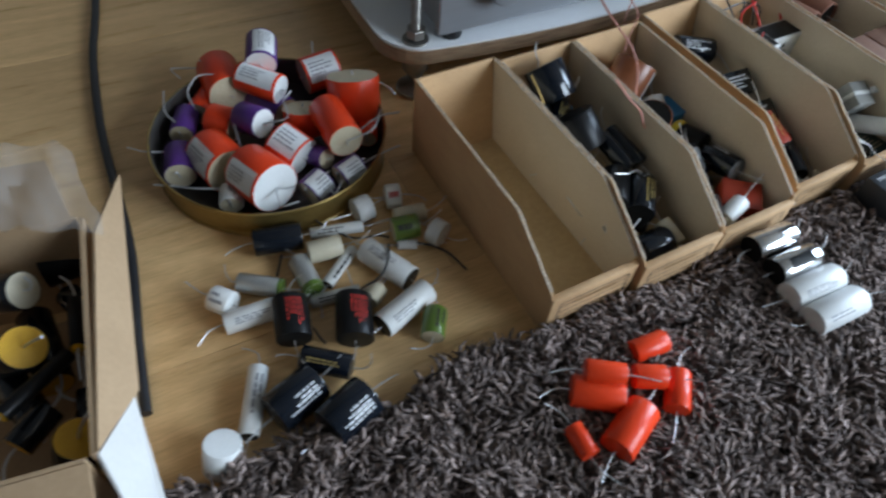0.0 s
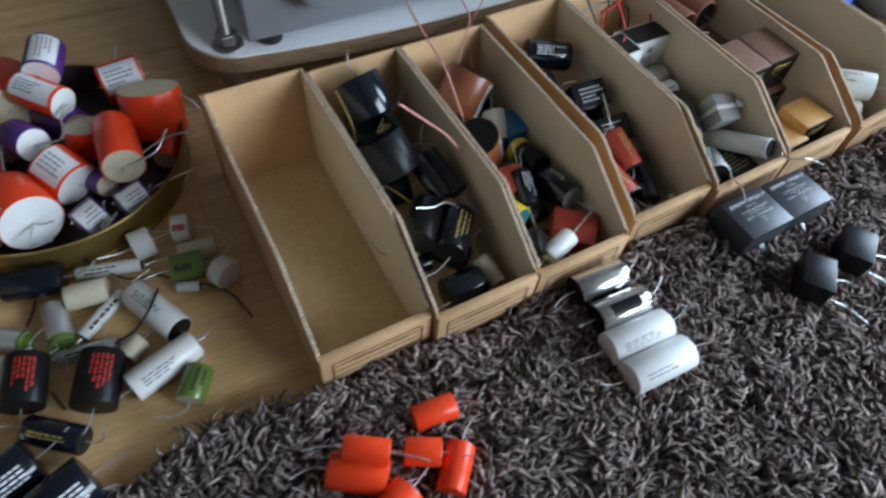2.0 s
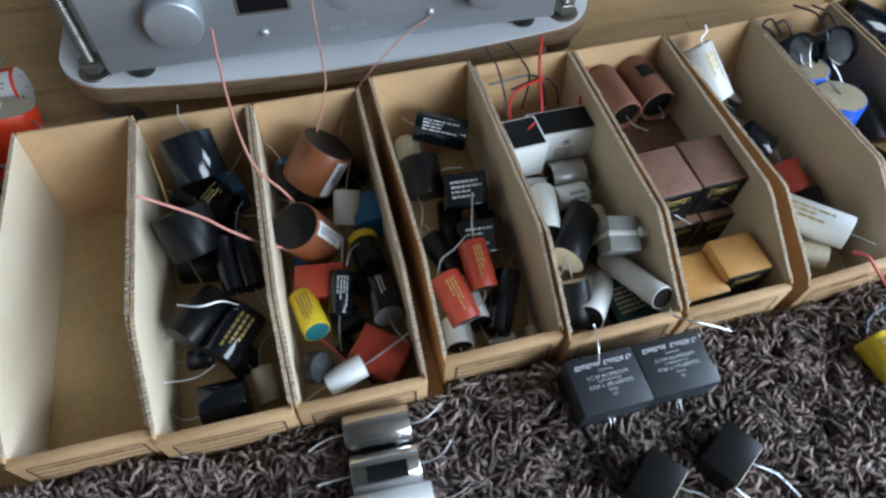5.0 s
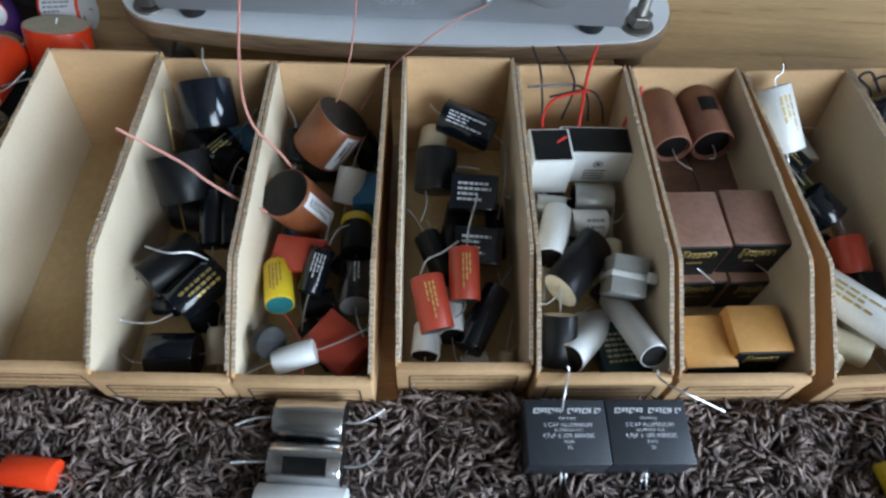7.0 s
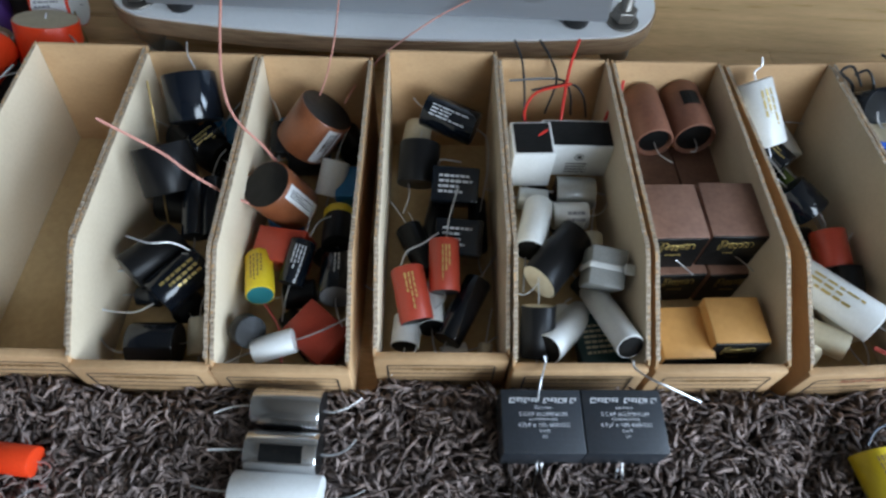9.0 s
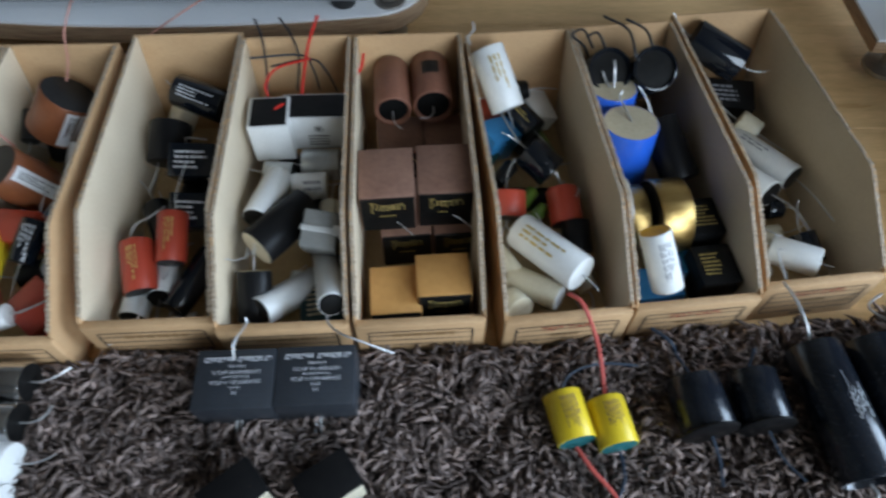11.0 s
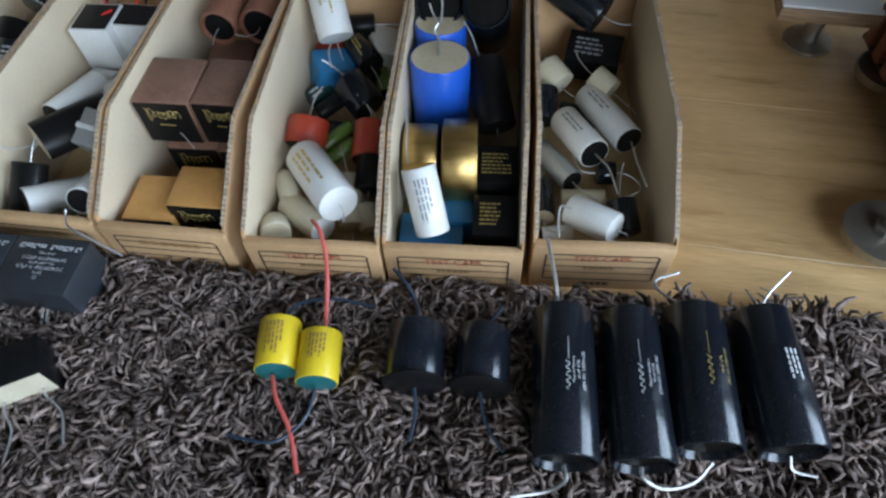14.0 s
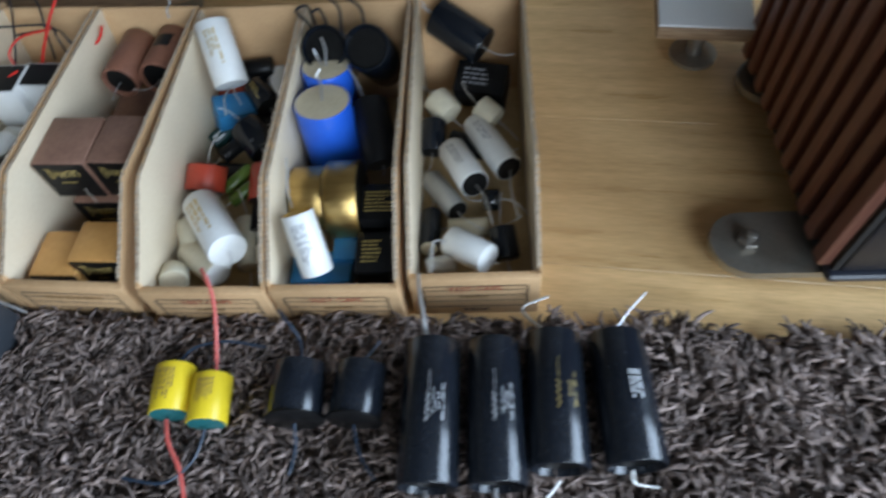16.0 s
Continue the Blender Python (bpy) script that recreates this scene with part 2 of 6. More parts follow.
def smooth_line(points, steps=5):
    pts = [Vector(p) for p in points]
    if len(pts) < 3:
        return pts
    out = []
    ext = [pts[0] * 2 - pts[1], *pts, pts[-1] * 2 - pts[-2]]
    for p0, p1, p2, p3 in zip(ext, ext[1:], ext[2:], ext[3:]):
        for k in range(steps):
            t = k / steps
            out.append(0.5 * ((2 * p1) + (p2 - p0) * t + (2 * p0 - 5 * p1 + 4 * p2 - p3) * t * t + (3 * p1 - p0 - 3 * p2 + p3) * t ** 3))
    return [*out, pts[-1]]


def tube_bm(points, r, seg=6, twist=0.0, inverse=None):
    """A round wire along the smoothed points."""
    line = smooth_line(points)
    if inverse is not None:
        line = [inverse @ p for p in line]
    bm = bmesh.new()
    rings, side = [], None
    for i, p in enumerate(line):
        d = (line[min(i + 1, len(line) - 1)] - line[max(i - 1, 0)]).normalized()
        side = (side - d * side.dot(d)).normalized() if side is not None and abs(side.normalized().dot(d)) < 0.999 else d.orthogonal().normalized()
        up = d.cross(side)
        rr = r * (1 + twist * math.sin(i * 1.9))
        rings.append([bm.verts.new(p + rr * (math.cos(k * math.tau / seg) * side + math.sin(k * math.tau / seg) * up)) for k in range(seg)])
    for a, b in zip(rings, rings[1:]):
        for k in range(seg):
            bm.faces.new((a[k], a[(k + 1) % seg], b[(k + 1) % seg], b[k]))
    bm.faces.new(list(reversed(rings[0])))
    bm.faces.new(rings[-1])
    return bm


def text_bm(body, size):
    """Lettering in the built-in font, centred, flat in XY."""
    cu = bpy.data.curves.new("letters", "FONT")
    cu.body, cu.size, cu.align_x, cu.align_y = body, size, "CENTER", "CENTER"
    ob = bpy.data.objects.new("letters", cu)
    scene.collection.objects.link(ob)
    bpy.context.view_layer.update()
    me = bpy.data.meshes.new_from_object(ob.evaluated_get(bpy.context.evaluated_depsgraph_get()))
    bm = bmesh.new()
    bm.from_mesh(me)
    bpy.data.objects.remove(ob)
    bpy.data.meshes.remove(me)
    return bm


def quads_bm(quads):
    bm = bmesh.new()
    for q in quads:
        bm.faces.new([bm.verts.new(v) for v in q])
    return bm


def bars(u0, u1, v0, v1, lines, rng, lo=0.5):
    """Broken bars, standing for lines of writing too small to read: (u0, u1, v0, v1) of each."""
    out, step = [], (v1 - v0) / lines
    for k in range(lines):
        end = u0 + (u1 - u0) * rng.uniform(lo, 1.0)
        u = u0
        while u < end:
            w = min((u1 - u0) * rng.uniform(0.08, 0.2), end - u)
            out.append((u, u + w, v0 + step * (k + 0.25), v0 + step * (k + 0.72)))
            u += w + (u1 - u0) * 0.035
    return out


# ---- capacitors ----
RNG = random.Random(5)
VIEW = Vector((0.12, -0.62, 0.78))


def wrap_bm(rects, r, squash=1.0):
    """Thin patches wrapped on a cylinder about Z; a rect is z0, z1, angle0, angle1, angle 0 facing +X."""
    bm = bmesh.new()
    for z0, z1, a0, a1 in rects:
        n = max(1, int(abs(a1 - a0) / 0.2))
        row = [[bm.verts.new((squash * r * math.cos(a0 + (a1 - a0) * k / n), r * math.sin(a0 + (a1 - a0) * k / n), z)) for k in range(n + 1)] for z in (z0, z1)]
        for k in range(n):
            bm.faces.new((row[0][k], row[0][k + 1], row[1][k + 1], row[1][k]))
    return bm


def axis_pose(a, b):
    a, b = Vector(a), Vector(b)
    z = (b - a).normalized()
    x = (VIEW - z * VIEW.dot(z))
    x = x.normalized() if x.length > 0.05 else z.orthogonal().normalized()
    y = z.cross(x)
    m = Matrix((x, y, z)).transposed().to_4x4()
    m.translation = (a + b) / 2
    return m


def auto_lead(p, d, length, floor_z, rng):
    """A soft-bent wire that leaves an end at p along d."""
    side = Vector((rng.uniform(-1, 1), rng.uniform(-1, 1), rng.uniform(-0.3, 0.7)))
    pts = [p - d * 0.001, p + d * length * 0.22]
    cur, way = pts[-1].copy(), d.copy()
    for _ in range(3):
        way = (way + side * rng.uniform(0.15, 0.6)).normalized()
        cur = cur + way * length * 0.27
        cur.z = max(cur.z, floor_z + 0.0015)
        pts.append(cur.copy())
    return pts


def cap(a, b, r, body, label, ends=(EPOXY, EPOXY), ink=None, paper=None, lead=(0.03, 0.03), wire=LEAD, floor_z=0.006, squash=1.0, group="", band=None, wires=(), gauge=0.0006, wide=0.9, lines=4, turn=0.0, rim=0.0, span=0.7, patch=None, flange=None, words=()):
    """A capacitor from end centre a to end centre b, with its end seals, wires and printing."""
    m = axis_pose(a, b)
    h = (Vector(b) - Vector(a)).length
    root = empty("capacitor", m)
    tagged(root, label, "capacitor", group)
    e = min(0.0012, r * 0.12)
    hh = h / 2
    prof = [(r - 3 * e, -hh + e * 0.6 + rim), (r - 1.6 * e, -hh), (r - 0.5 * e, -hh + 0.25 * e), (r, -hh + e), (r * 1.002, 0), (r, hh - e), (r - 0.5 * e, hh - 0.25 * e), (r - 1.6 * e, hh), (r - 3 * e, hh - e * 0.6 - rim)]
    if not rim:
        prof = [(r - 1.0 * e, -hh + 0.2 * e), (r - 0.4 * e, -hh + 0.3 * e), (r, -hh + e), (r * 1.002, 0), (r, hh - e), (r - 0.4 * e, hh - 0.3 * e), (r - 1.0 * e, hh - 0.2 * e)]
    part("body", lathe_bm(prof, 30, squash=squash), body, root, smooth=True)
    for s, material in ((-1, ends[0]), (1, ends[1])):
        z = s * (hh - e * 0.75 - rim) if rim else s * (hh - e * 0.15)
        bm = lathe_bm([(r - (2.2 if rim else 0.85) * e, z), (r * 0.6, z + s * 0.0002), (r * 0.12, z + s * 0.0006)], 24, squash=squash)
        bm.faces.new([v for v in bm.verts if Vector((v.co.x / squash, v.co.y)).length < r * 0.13])
        part("end_seal", bm, material, root, smooth=True)
    rng = random.Random(int(abs(m.translation.x * 7919 + m.translation.y * 104729) * 1000))
    if paper:
        part("paper_label", wrap_bm([(-hh * 0.86, hh * 0.86, turn - wide, turn + wide)], r * 1.004 + 0.0001, squash), PAPER, root, "white paper label")
    if band:
        material, z0, z1 = band
        part("band", wrap_bm([(hh * z0, hh * z1, -math.pi, math.pi)], r * 1.003 + 0.0001, squash), material, root)
    if ink and not words:
        k = 0.55 * wide
        rects = [(z0, z1, turn + v0, turn + v1) for z0, z1, v0, v1 in bars(-hh * span, hh * span, -k, k, lines, rng)]
        tagged(part("printing", wrap_bm(rects, r * 1.007 + 0.0002, squash), ink, root), kind="stuff")
    for body_text, size, at, z0 in words:
        bm = text_bm(body_text, size)
        bmesh.ops.subdivide_edges(bm, edges=[e for e in bm.edges if abs(e.verts[0].co.y - e.verts[1].co.y) > 0.0015], cuts=1)
        for v in bm.verts:
            ang = at + v.co.y / r
            v.co = Vector((squash * r * 1.006 * math.cos(ang), r * 1.006 * math.sin(ang), z0 - v.co.x))
        tagged(part("lettering", bm, ink, root), kind="stuff")
    if words:
        rr = r * 1.008
        swash = [(rr * math.cos(turn + 0.27 + 0.055 * math.sin(k * 0.62)), rr * math.sin(turn + 0.27 + 0.055 * math.sin(k * 0.62)), words[0][3] + 0.014 - 0.00045 * k) for k in range(44)]
        part("script_mark", tube_bm(swash, 0.0003, 4), ink, root, smooth=True)
        part("rule", wrap_bm([(words[0][3] - 0.022, words[0][3] - 0.006, turn + 0.235, turn + 0.25)], rr), ink, root)
    if flange:
        part("end_disc", move_bm(lathe_bm([(r * 1.06, 0), (r * 1.09, 0.0006), (r * 1.09, 0.0016), (r * 1.05, 0.0022), (r * 0.05, 0.0026)], 30, True), 0, 0, hh - 0.0002), flange, root, "dull grey end disc", smooth=True)
    if patch:
        material, z0, z1, a0, a1 = patch
        part("label", wrap_bm([(hh * z0, hh * z1, a0, a1)], r * 1.005 + 0.0001, squash), material, root, "dark printed label")
    inv = m.inverted()
    d = (Vector(b) - Vector(a)).normalized()
    for p, way, ln in ((Vector(a), -d, lead[0]), (Vector(b), d, lead[1])):
        if ln:
            part("lead", tube_bm(auto_lead(p, way, ln, floor_z, rng), gauge, inverse=inv), wire, root, smooth=True)
    for material, gg, *pts in wires:
        part("lead", tube_bm(pts, gg, inverse=inv), material, root, smooth=True)
    return root


def block(centre, size, yaw, body, label, tilt=(0, 0), face=None, top=None, ink=None, category="capacitor", wires=(), bevel=0.0012, group="", name="capacitor", lines=5, frontink=None, frontlines=1, ring=None, tie=None):
    """A box-shaped capacitor."""
    root = empty(name, pose(*centre, tilt[0], tilt[1], yaw))
    tagged(root, label, category, group)
    x, y, z = (v / 2 for v in size)
    part("body", box_bm(-x, -y, -z, x, y, z, bevel), body, root, smooth=True)
    if face:
        part("front_face", box_bm(-x * 0.96, -y - 0.0012, -z * 0.95, x * 0.96, -y + 0.001, z * 0.95, 0.0003, 1), face, root)
    if top:
        part("potting", box_bm(-x + 0.0024, -y + 0.0024, z - 0.001, x - 0.0024, y - 0.0024, z + 0.0008, 0.0003, 1), top, root)
    rng = random.Random(int(abs(centre[0] * 7919 + centre[1] * 3571) * 1000))
    if ink:
        zz = z + (0.0012 if top else 0.0004)
        tagged(part("printing", quads_bm([((u0, v0, zz), (u1, v0, zz), (u1, v1, zz), (u0, v1, zz)) for u0, u1, v0, v1 in bars(-x * 0.7, x * 0.7, -y * 0.6, y * 0.6, lines, rng)]), ink, root), kind="stuff")
    if frontink:
        swash = [(x * (-0.62 + 0.026 * k + 0.09 * math.sin(k * 0.9)), -y - 0.0014, z * (0.45 + 0.16 * math.cos(k * 0.9) * (1.9 if k < 8 else 0.8 if k % 9 < 6 else 1.3))) for k in range(46)]
        part("script_mark", tube_bm(swash, 0.0003, 4), frontink, root, smooth=True)
        tagged(part("printing", quads_bm([((u0, -y - 0.0018, v0), (u1, -y - 0.0018, v0), (u1, -y - 0.0018, v1), (u0, -y - 0.0018, v1)) for u0, u1, v0, v1 in bars(-x * 0.3, x * 0.35, -z * 0.1, z * 0.04, frontlines, rng)]), frontink, root), kind="stuff")
    if ring:
        bm = bmesh.new()
        for r0, r1 in ((0.0035, 0.0043), (0.0, 0.0022)):
            for k in range(20):
                a0, a1 = k * math.tau / 20, (k + 1) * math.tau / 20
                q = [(r1 * math.cos(a0), r1 * math.sin(a0)), (r1 * math.cos(a1), r1 * math.sin(a1)), (r0 * math.cos(a1), r0 * math.sin(a1)), (r0 * math.cos(a0), r0 * math.sin(a0))]
                bm.faces.new([bm.verts.new((u, -y - 0.0004, v + z * 0.35)) for u, v in (q if r0 else q[:3])])
        part("emblem", bm, ring, root)
        tagged(part("printing", quads_bm([((u0, -y - 0.0004, v0), (u1, -y - 0.0004, v0), (u1, -y - 0.0004, v1), (u0, -y - 0.0004, v1)) for u0, u1, v0, v1 in bars(-x * 0.32, x * 0.32, -z * 0.75, z * 0.0, 4, rng, 0.8)]), ring, root), kind="stuff")
    if tie:
        part("tie", box_bm(-x - 0.0012, -0.0024, -z - 0.0012, x + 0.0012, 0.0024, z + 0.0012, 0.0008, 1), tie, root, "white nylon tie")
        part("tie_head", box_bm(x * 0.8, -0.0042, z + 0.0012, x + 0.0055, 0.0042, z + 0.0055, 0.0008, 1), tie, root)
    inv = root.matrix_world.inverted()
    for material, gg, *pts in wires:
        part("lead", tube_bm(pts, gg, inverse=inv), material, root, smooth=True)
    return root


# ---- room shell: walls and ceiling are added out of view, dark to limit bounce ----
def slab(name, x0, y0, z0, x1, y1, z1, material, label, category="wall"):
    ob = mesh_ob(name, box_bm(x0, y0, z0, x1, y1, z1), material)
    return tagged(ob, label, category, kind="structure")


slab("wall_north", -2.2, 1.6, 0, 3.2, 1.75, 2.5, WALLP, "plain unseen grey-beige wall, dark to limit bounced light")
slab("wall_west", -2.35, -2.5, 0, -2.2, 1.75, 2.5, WALLP, "plain unseen grey-beige wall, dark to limit bounced light")
slab("ceiling", -2.35, -2.65, 2.5, 3.35, 1.75, 2.62, WALLP, "plain unseen grey-beige ceiling, dark to limit bounced light", "ceiling")


def pierced_wall(name, along, lo, hi, near, far, w0, w1, z0, z1):
    """A wall with one window opening, made of four bonded blocks in one mesh."""
    bm = bmesh.new()
    for u0, u1, za, zb in ((lo, w0, 0, 2.5), (w1, hi, 0, 2.5), (w0, w1, 0, z0), (w0, w1, z1, 2.5)):
        tmp = box_bm(near, u0, za, far, u1, zb) if along == "y" else box_bm(u0, near, za, u1, far, zb)
        me = bpy.data.meshes.new("tmp")
        tmp.to_mesh(me)
        tmp.free()
        bm.from_mesh(me)
        bpy.data.meshes.remove(me)
    return tagged(mesh_ob(name, bm, WALLP), "unseen grey-beige wall with a window opening, dark to limit bounced light", "wall", kind="structure")


pierced_wall("wall_east", "y", -2.5, 1.75, 3.2, 3.35, -1.15, 0.55, 0.12, 2.2)
pierced_wall("wall_south", "x", -2.35, 3.35, -2.65, -2.5, 0.9, 2.9, 0.55, 2.25)

# floor: an undercoat and single oak boards
floor = slab("floor", -2.35, -2.65, -0.06, 3.35, 1.75, -0.008, OAK, "light oak laminate boards with fine straight grain", "floor")


# ---- the rug ----
def rug_edge(x):
    return -0.027 + (x + 0.65) * 0.0445


# front edge of the row of bins: x from, x to, y
BIN_W, BIN_L, BIN_H, LIP_H = 0.1035, 0.282, 0.105, 0.056
BINS = [(-0.3285, -0.009, 1.7), (-0.2255, -0.0135, 1.8), (-0.1222, -0.0108, 1.9), (-0.0045, 0.0045, 2.8), (0.0995, 0.0015, 3.0), (0.2055, 0.006, 3.3), (0.3215, 0.0095, 5.6), (0.4252, 0.021, 6.0), (0.5325, 0.0405, 6.9)]


def clear_of_bins(x, y):
    """How far a spot of the floor may reach towards the bins."""
    lim = np.array(rug_edge(x))
    for bx, by, yaw in BINS:
        inside = (x > bx - 0.012) & (x < bx + BIN_W + 0.012)
        lim = np.where(inside, np.minimum(lim, by + (x - bx) * math.tan(radians(yaw)) - 0.006), lim)
    return y < lim


def rug():
    root = empty("rug")
    tagged(root, "deep shaggy taupe brown rug with long twisted pile", "rug")
    bm = bmesh.new()
    xs = [-1.6 + 0.2 * k for k in range(18)]
    for x in xs:
        for y in (-1.5, rug_edge(x) - 0.012):
            for z in (-0.004, 0.006):
                bm.verts.new((x, y, z))
    bm.verts.ensure_lookup_table()
    v = bm.verts
    for k in range(len(xs) - 1):
        a, b = 4 * k, 4 * k + 4
        for q in ((a + 1, b + 1, b + 3, a + 3), (a, a + 2, b + 2, b), (a + 2, a + 3, b + 3, b + 2), (a, b, b + 1, a + 1)):
            bm.faces.new([v[i] for i in q])
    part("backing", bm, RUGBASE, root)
    rng = np.random.default_rng(3)
    n = 92000
    x = rng.uniform(-0.80, 1.12, n)
    y = -0.34 + rng.uniform(0, 1, n) ** 0.9 * (rug_edge(x) + 0.34)
    keep = clear_of_bins(x, y) & ((y > -0.24) | (x < 0.45))
    x, y = x[keep], y[keep]
    n = len(x)
    # tufts lean the same way as their neighbours
    lean = 2.6 * np.sin(x * 37 + 1.3 * np.sin(y * 51)) + 2.1 * np.sin(y * 43 + 1.7 * np.sin(x * 29)) + rng.normal(0, 0.75, n)
    length = rng.uniform(0.016, 0.031, n)
    width = rng.uniform(0.0010, 0.0019, n)
    top = rng.uniform(0.007, 0.02, n) + 0.004 * np.sin(x * 61) * np.sin(y * 57)
    twist = rng.uniform(0, math.pi, n)
    curl = rng.normal(0, 0.0036, n)
    curl2 = rng.normal(0, 0.0025, n)
    dx, dy = np.cos(lean), np.sin(lean)
    rings, sides = 6, 3
    co = np.zeros((n, rings, sides, 3))
    for k in range(rings):
        t = k / (rings - 1)
        reach = length * (0.12 * t + 0.62 * t * t)
        side = curl * math.sin(t * 3.0) + curl2 * math.sin(t * 6.5)
        px, py = x + dx * reach - dy * side, y + dy * reach + dx * side
        pz = 0.005 + top * np.sin(np.minimum(1.0, t * 1.1) * 1.8) + 0.35 * curl2 * math.sin(t * 5.0 + 1.0)
        w = width * (1.0, 1.2, 1.05, 1.25, 1.1, 0.6)[k]
        for j in range(sides):
            ang = twist + j * math.tau / sides + t * 2.5
            cu, cv = w * np.cos(ang), w * np.sin(ang)
            tilt = 0.35 + 1.0 * t
            co[:, k, j, 0] = px - dy * cu - dx * cv * math.sin(tilt)
            co[:, k, j, 1] = py + dx * cu - dy * cv * math.sin(tilt)
            co[:, k, j, 2] = pz + cv * math.cos(0.4 * tilt)
    lim_bad = ~clear_of_bins(co[:, :, :, 0].reshape(n, -1), co[:, :, :, 1].reshape(n, -1) - 0.005).all(axis=1) & (co[:, 2, 0, 0] > -0.35) & (co[:, 2, 0, 0] < 0.64)
    co = co[~lim_bad]
    n = len(co)
    quads = []
    for k in range(rings - 1):
        for j in range(sides):
            quads.append((k * sides + j, k * sides + (j + 1) % sides, (k + 1) * sides + (j + 1) % sides, (k + 1) * sides + j))
    idx = (np.arange(n)[:, None, None] * (rings * sides) + np.array(quads)[None]).reshape(-1, 4)
    me = bpy.data.meshes.new("shag")
    me.vertices.add(n * rings * sides)
    me.vertices.foreach_set("co", co.reshape(-1))
    me.loops.add(idx.size)
    me.loops.foreach_set("vertex_index", idx.reshape(-1))
    me.polygons.add(len(idx))
    me.polygons.foreach_set("loop_start", np.arange(len(idx)) * 4)
    me.polygons.foreach_set("use_smooth", np.ones(len(idx), bool))
    me.update(calc_edges=True)
    me.validate()
    me.materials.append(RUG)
    pile = new("shag", me)
    pile.parent = root
    tagged(pile, "long twisted taupe pile", kind="stuff")


rug()


# ---- cardboard bins ----
def profile_bm(points, x0, x1):
    """A panel: an outline in the YZ plane, from x0 to x1 thick."""
    bm = bmesh.new()
    a = [bm.verts.new((x0, y, z)) for y, z in points]
    b = [bm.verts.new((x1, y, z)) for y, z in points]
    bm.faces.new(a)
    bm.faces.new(list(reversed(b)))
    for k in range(len(points)):
        bm.faces.new((a[k], b[k], b[(k + 1) % len(points)], a[(k + 1) % len(points)]))
    return bm


def storage_bin(index, x, y, yaw, label, words="", pen=None):
    root = empty("storage_bin", pose(x, y, 0, 0, 0, yaw))
    tagged(root, label, "bin", "row of storage bins")
    W, L, H, F, T = BIN_W - 0.0015, BIN_L, BIN_H, LIP_H, 0.0032
    rng = random.Random(index * 7 + 1)
    lean = 0.022
    part("base", box_bm(T, T, 0.0005, W - T, L - lean, 0.0035, 0.0003, 1), BASEK, root)
    back = box_bm(T + 0.0002, L - T, 0, W - T - 0.0002, L, H, 0.0006, 1)
    for v in back.verts:
        v.co.y -= lean * (1 - v.co.z / H)
    part("back_panel", back, KRAFT, root)
    knee = 0.076
    for side in (0, 1):
        outer0, outer1 = (0, 0.0016) if side == 0 else (W - 0.0016, W)
        inner0, inner1 = (0.0016, T) if side == 0 else (W - T, W - 0.0016)
        outline = [(0.0008, 0), (L, 0), (L, H), (knee, H), (knee - 0.006, H - 0.002), (0.0008, F + 0.004)]
        part("side_panel", profile_bm(outline, outer0, outer1), KRAFT, root)
        part("side_lining", profile_bm([(0.0045, 0.0004), (L - T, 0.0004), (L - T, H - 0.0003), (knee, H - 0.0003), (knee - 0.006, H - 0.0023), (0.0045, F + 0.0055)], inner0, inner1), LINER, root, "pale inner lining")
        # torn cut edge of the corrugated board
        bm = bmesh.new()
        line = [(0.004, F + 0.0066), (knee - 0.006, H - 0.0018), (knee, H + 0.0002), (L - 0.004, H + 0.0002)]
        prev = None
        for (ya, za), (yb, zb) in zip(line, line[1:]):
            steps = max(2, int(math.hypot(yb - ya, zb - za) / 0.0015))
            for k in range(steps):
                t = k / steps
                j = rng.uniform(-0.0005, 0.0005)
                c = (ya + (yb - ya) * t, za + (zb - za) * t + rng.uniform(-0.0006, 0.0005))
                cur = [bm.verts.new((outer0 * (1 - side) + (inner0 if side else 0) + 0.0001 + j, *c)), bm.verts.new(((T if side == 0 else W) - 0.0001 + j, *c)), bm.verts.new((T / 2 + (W - T) * side, c[0], c[1] - 0.0022))]
                if prev:
                    for i in range(3):
                        bm.faces.new((prev[i], prev[(i + 1) % 3], cur[(i + 1) % 3], cur[i]))
                prev = cur
        part("cut_edge", bm, CUT, root, "ragged corrugated cut edge")
    # front lip folded double
    part("front_lip", box_bm(0.0002, -0.003, 0, W - 0.0002, 0.0045, F, 0.0014, 2), KRAFT, root, smooth=True)
    # printed box of ruled lines
    quads = []
    yy = -0.0033

    def line(x0, z0, x1, z1):
        quads.append(((x0, yy, z0), (x1, yy, z0), (x1, yy, z1), (x0, yy, z1)))

    x0, x1, z0, z1 = 0.0095, W - 0.0095, 0.0135, 0.0475
    w = 0.0013
    line(x0 + 0.002, z0, x1 - 0.002, z0 + w), line(x0 + 0.002, z1 - w, x1 - 0.002, z1)
    line(x0, z0 + 0.002, x0 + w, z1 - 0.002), line(x1 - w, z0 + 0.002, x1, z1 - 0.002)
    for cx, cz, sx, sz in ((x0, z0, 1, 1), (x1, z0, -1, 1), (x0, z1, 1, -1), (x1, z1, -1, -1)):
        quads.append([(cx + sx * 0.002, yy, cz), (cx + sx * 0.002, yy, cz + sz * w), (cx + sx * w, yy, cz + sz * 0.002), (cx, yy, cz + sz * 0.002)])
    for k in (1, 2, 3):
        zz = z0 + (z1 - z0) * k / 4 + 0.001
        line(x0, zz, x1, zz + 0.001)
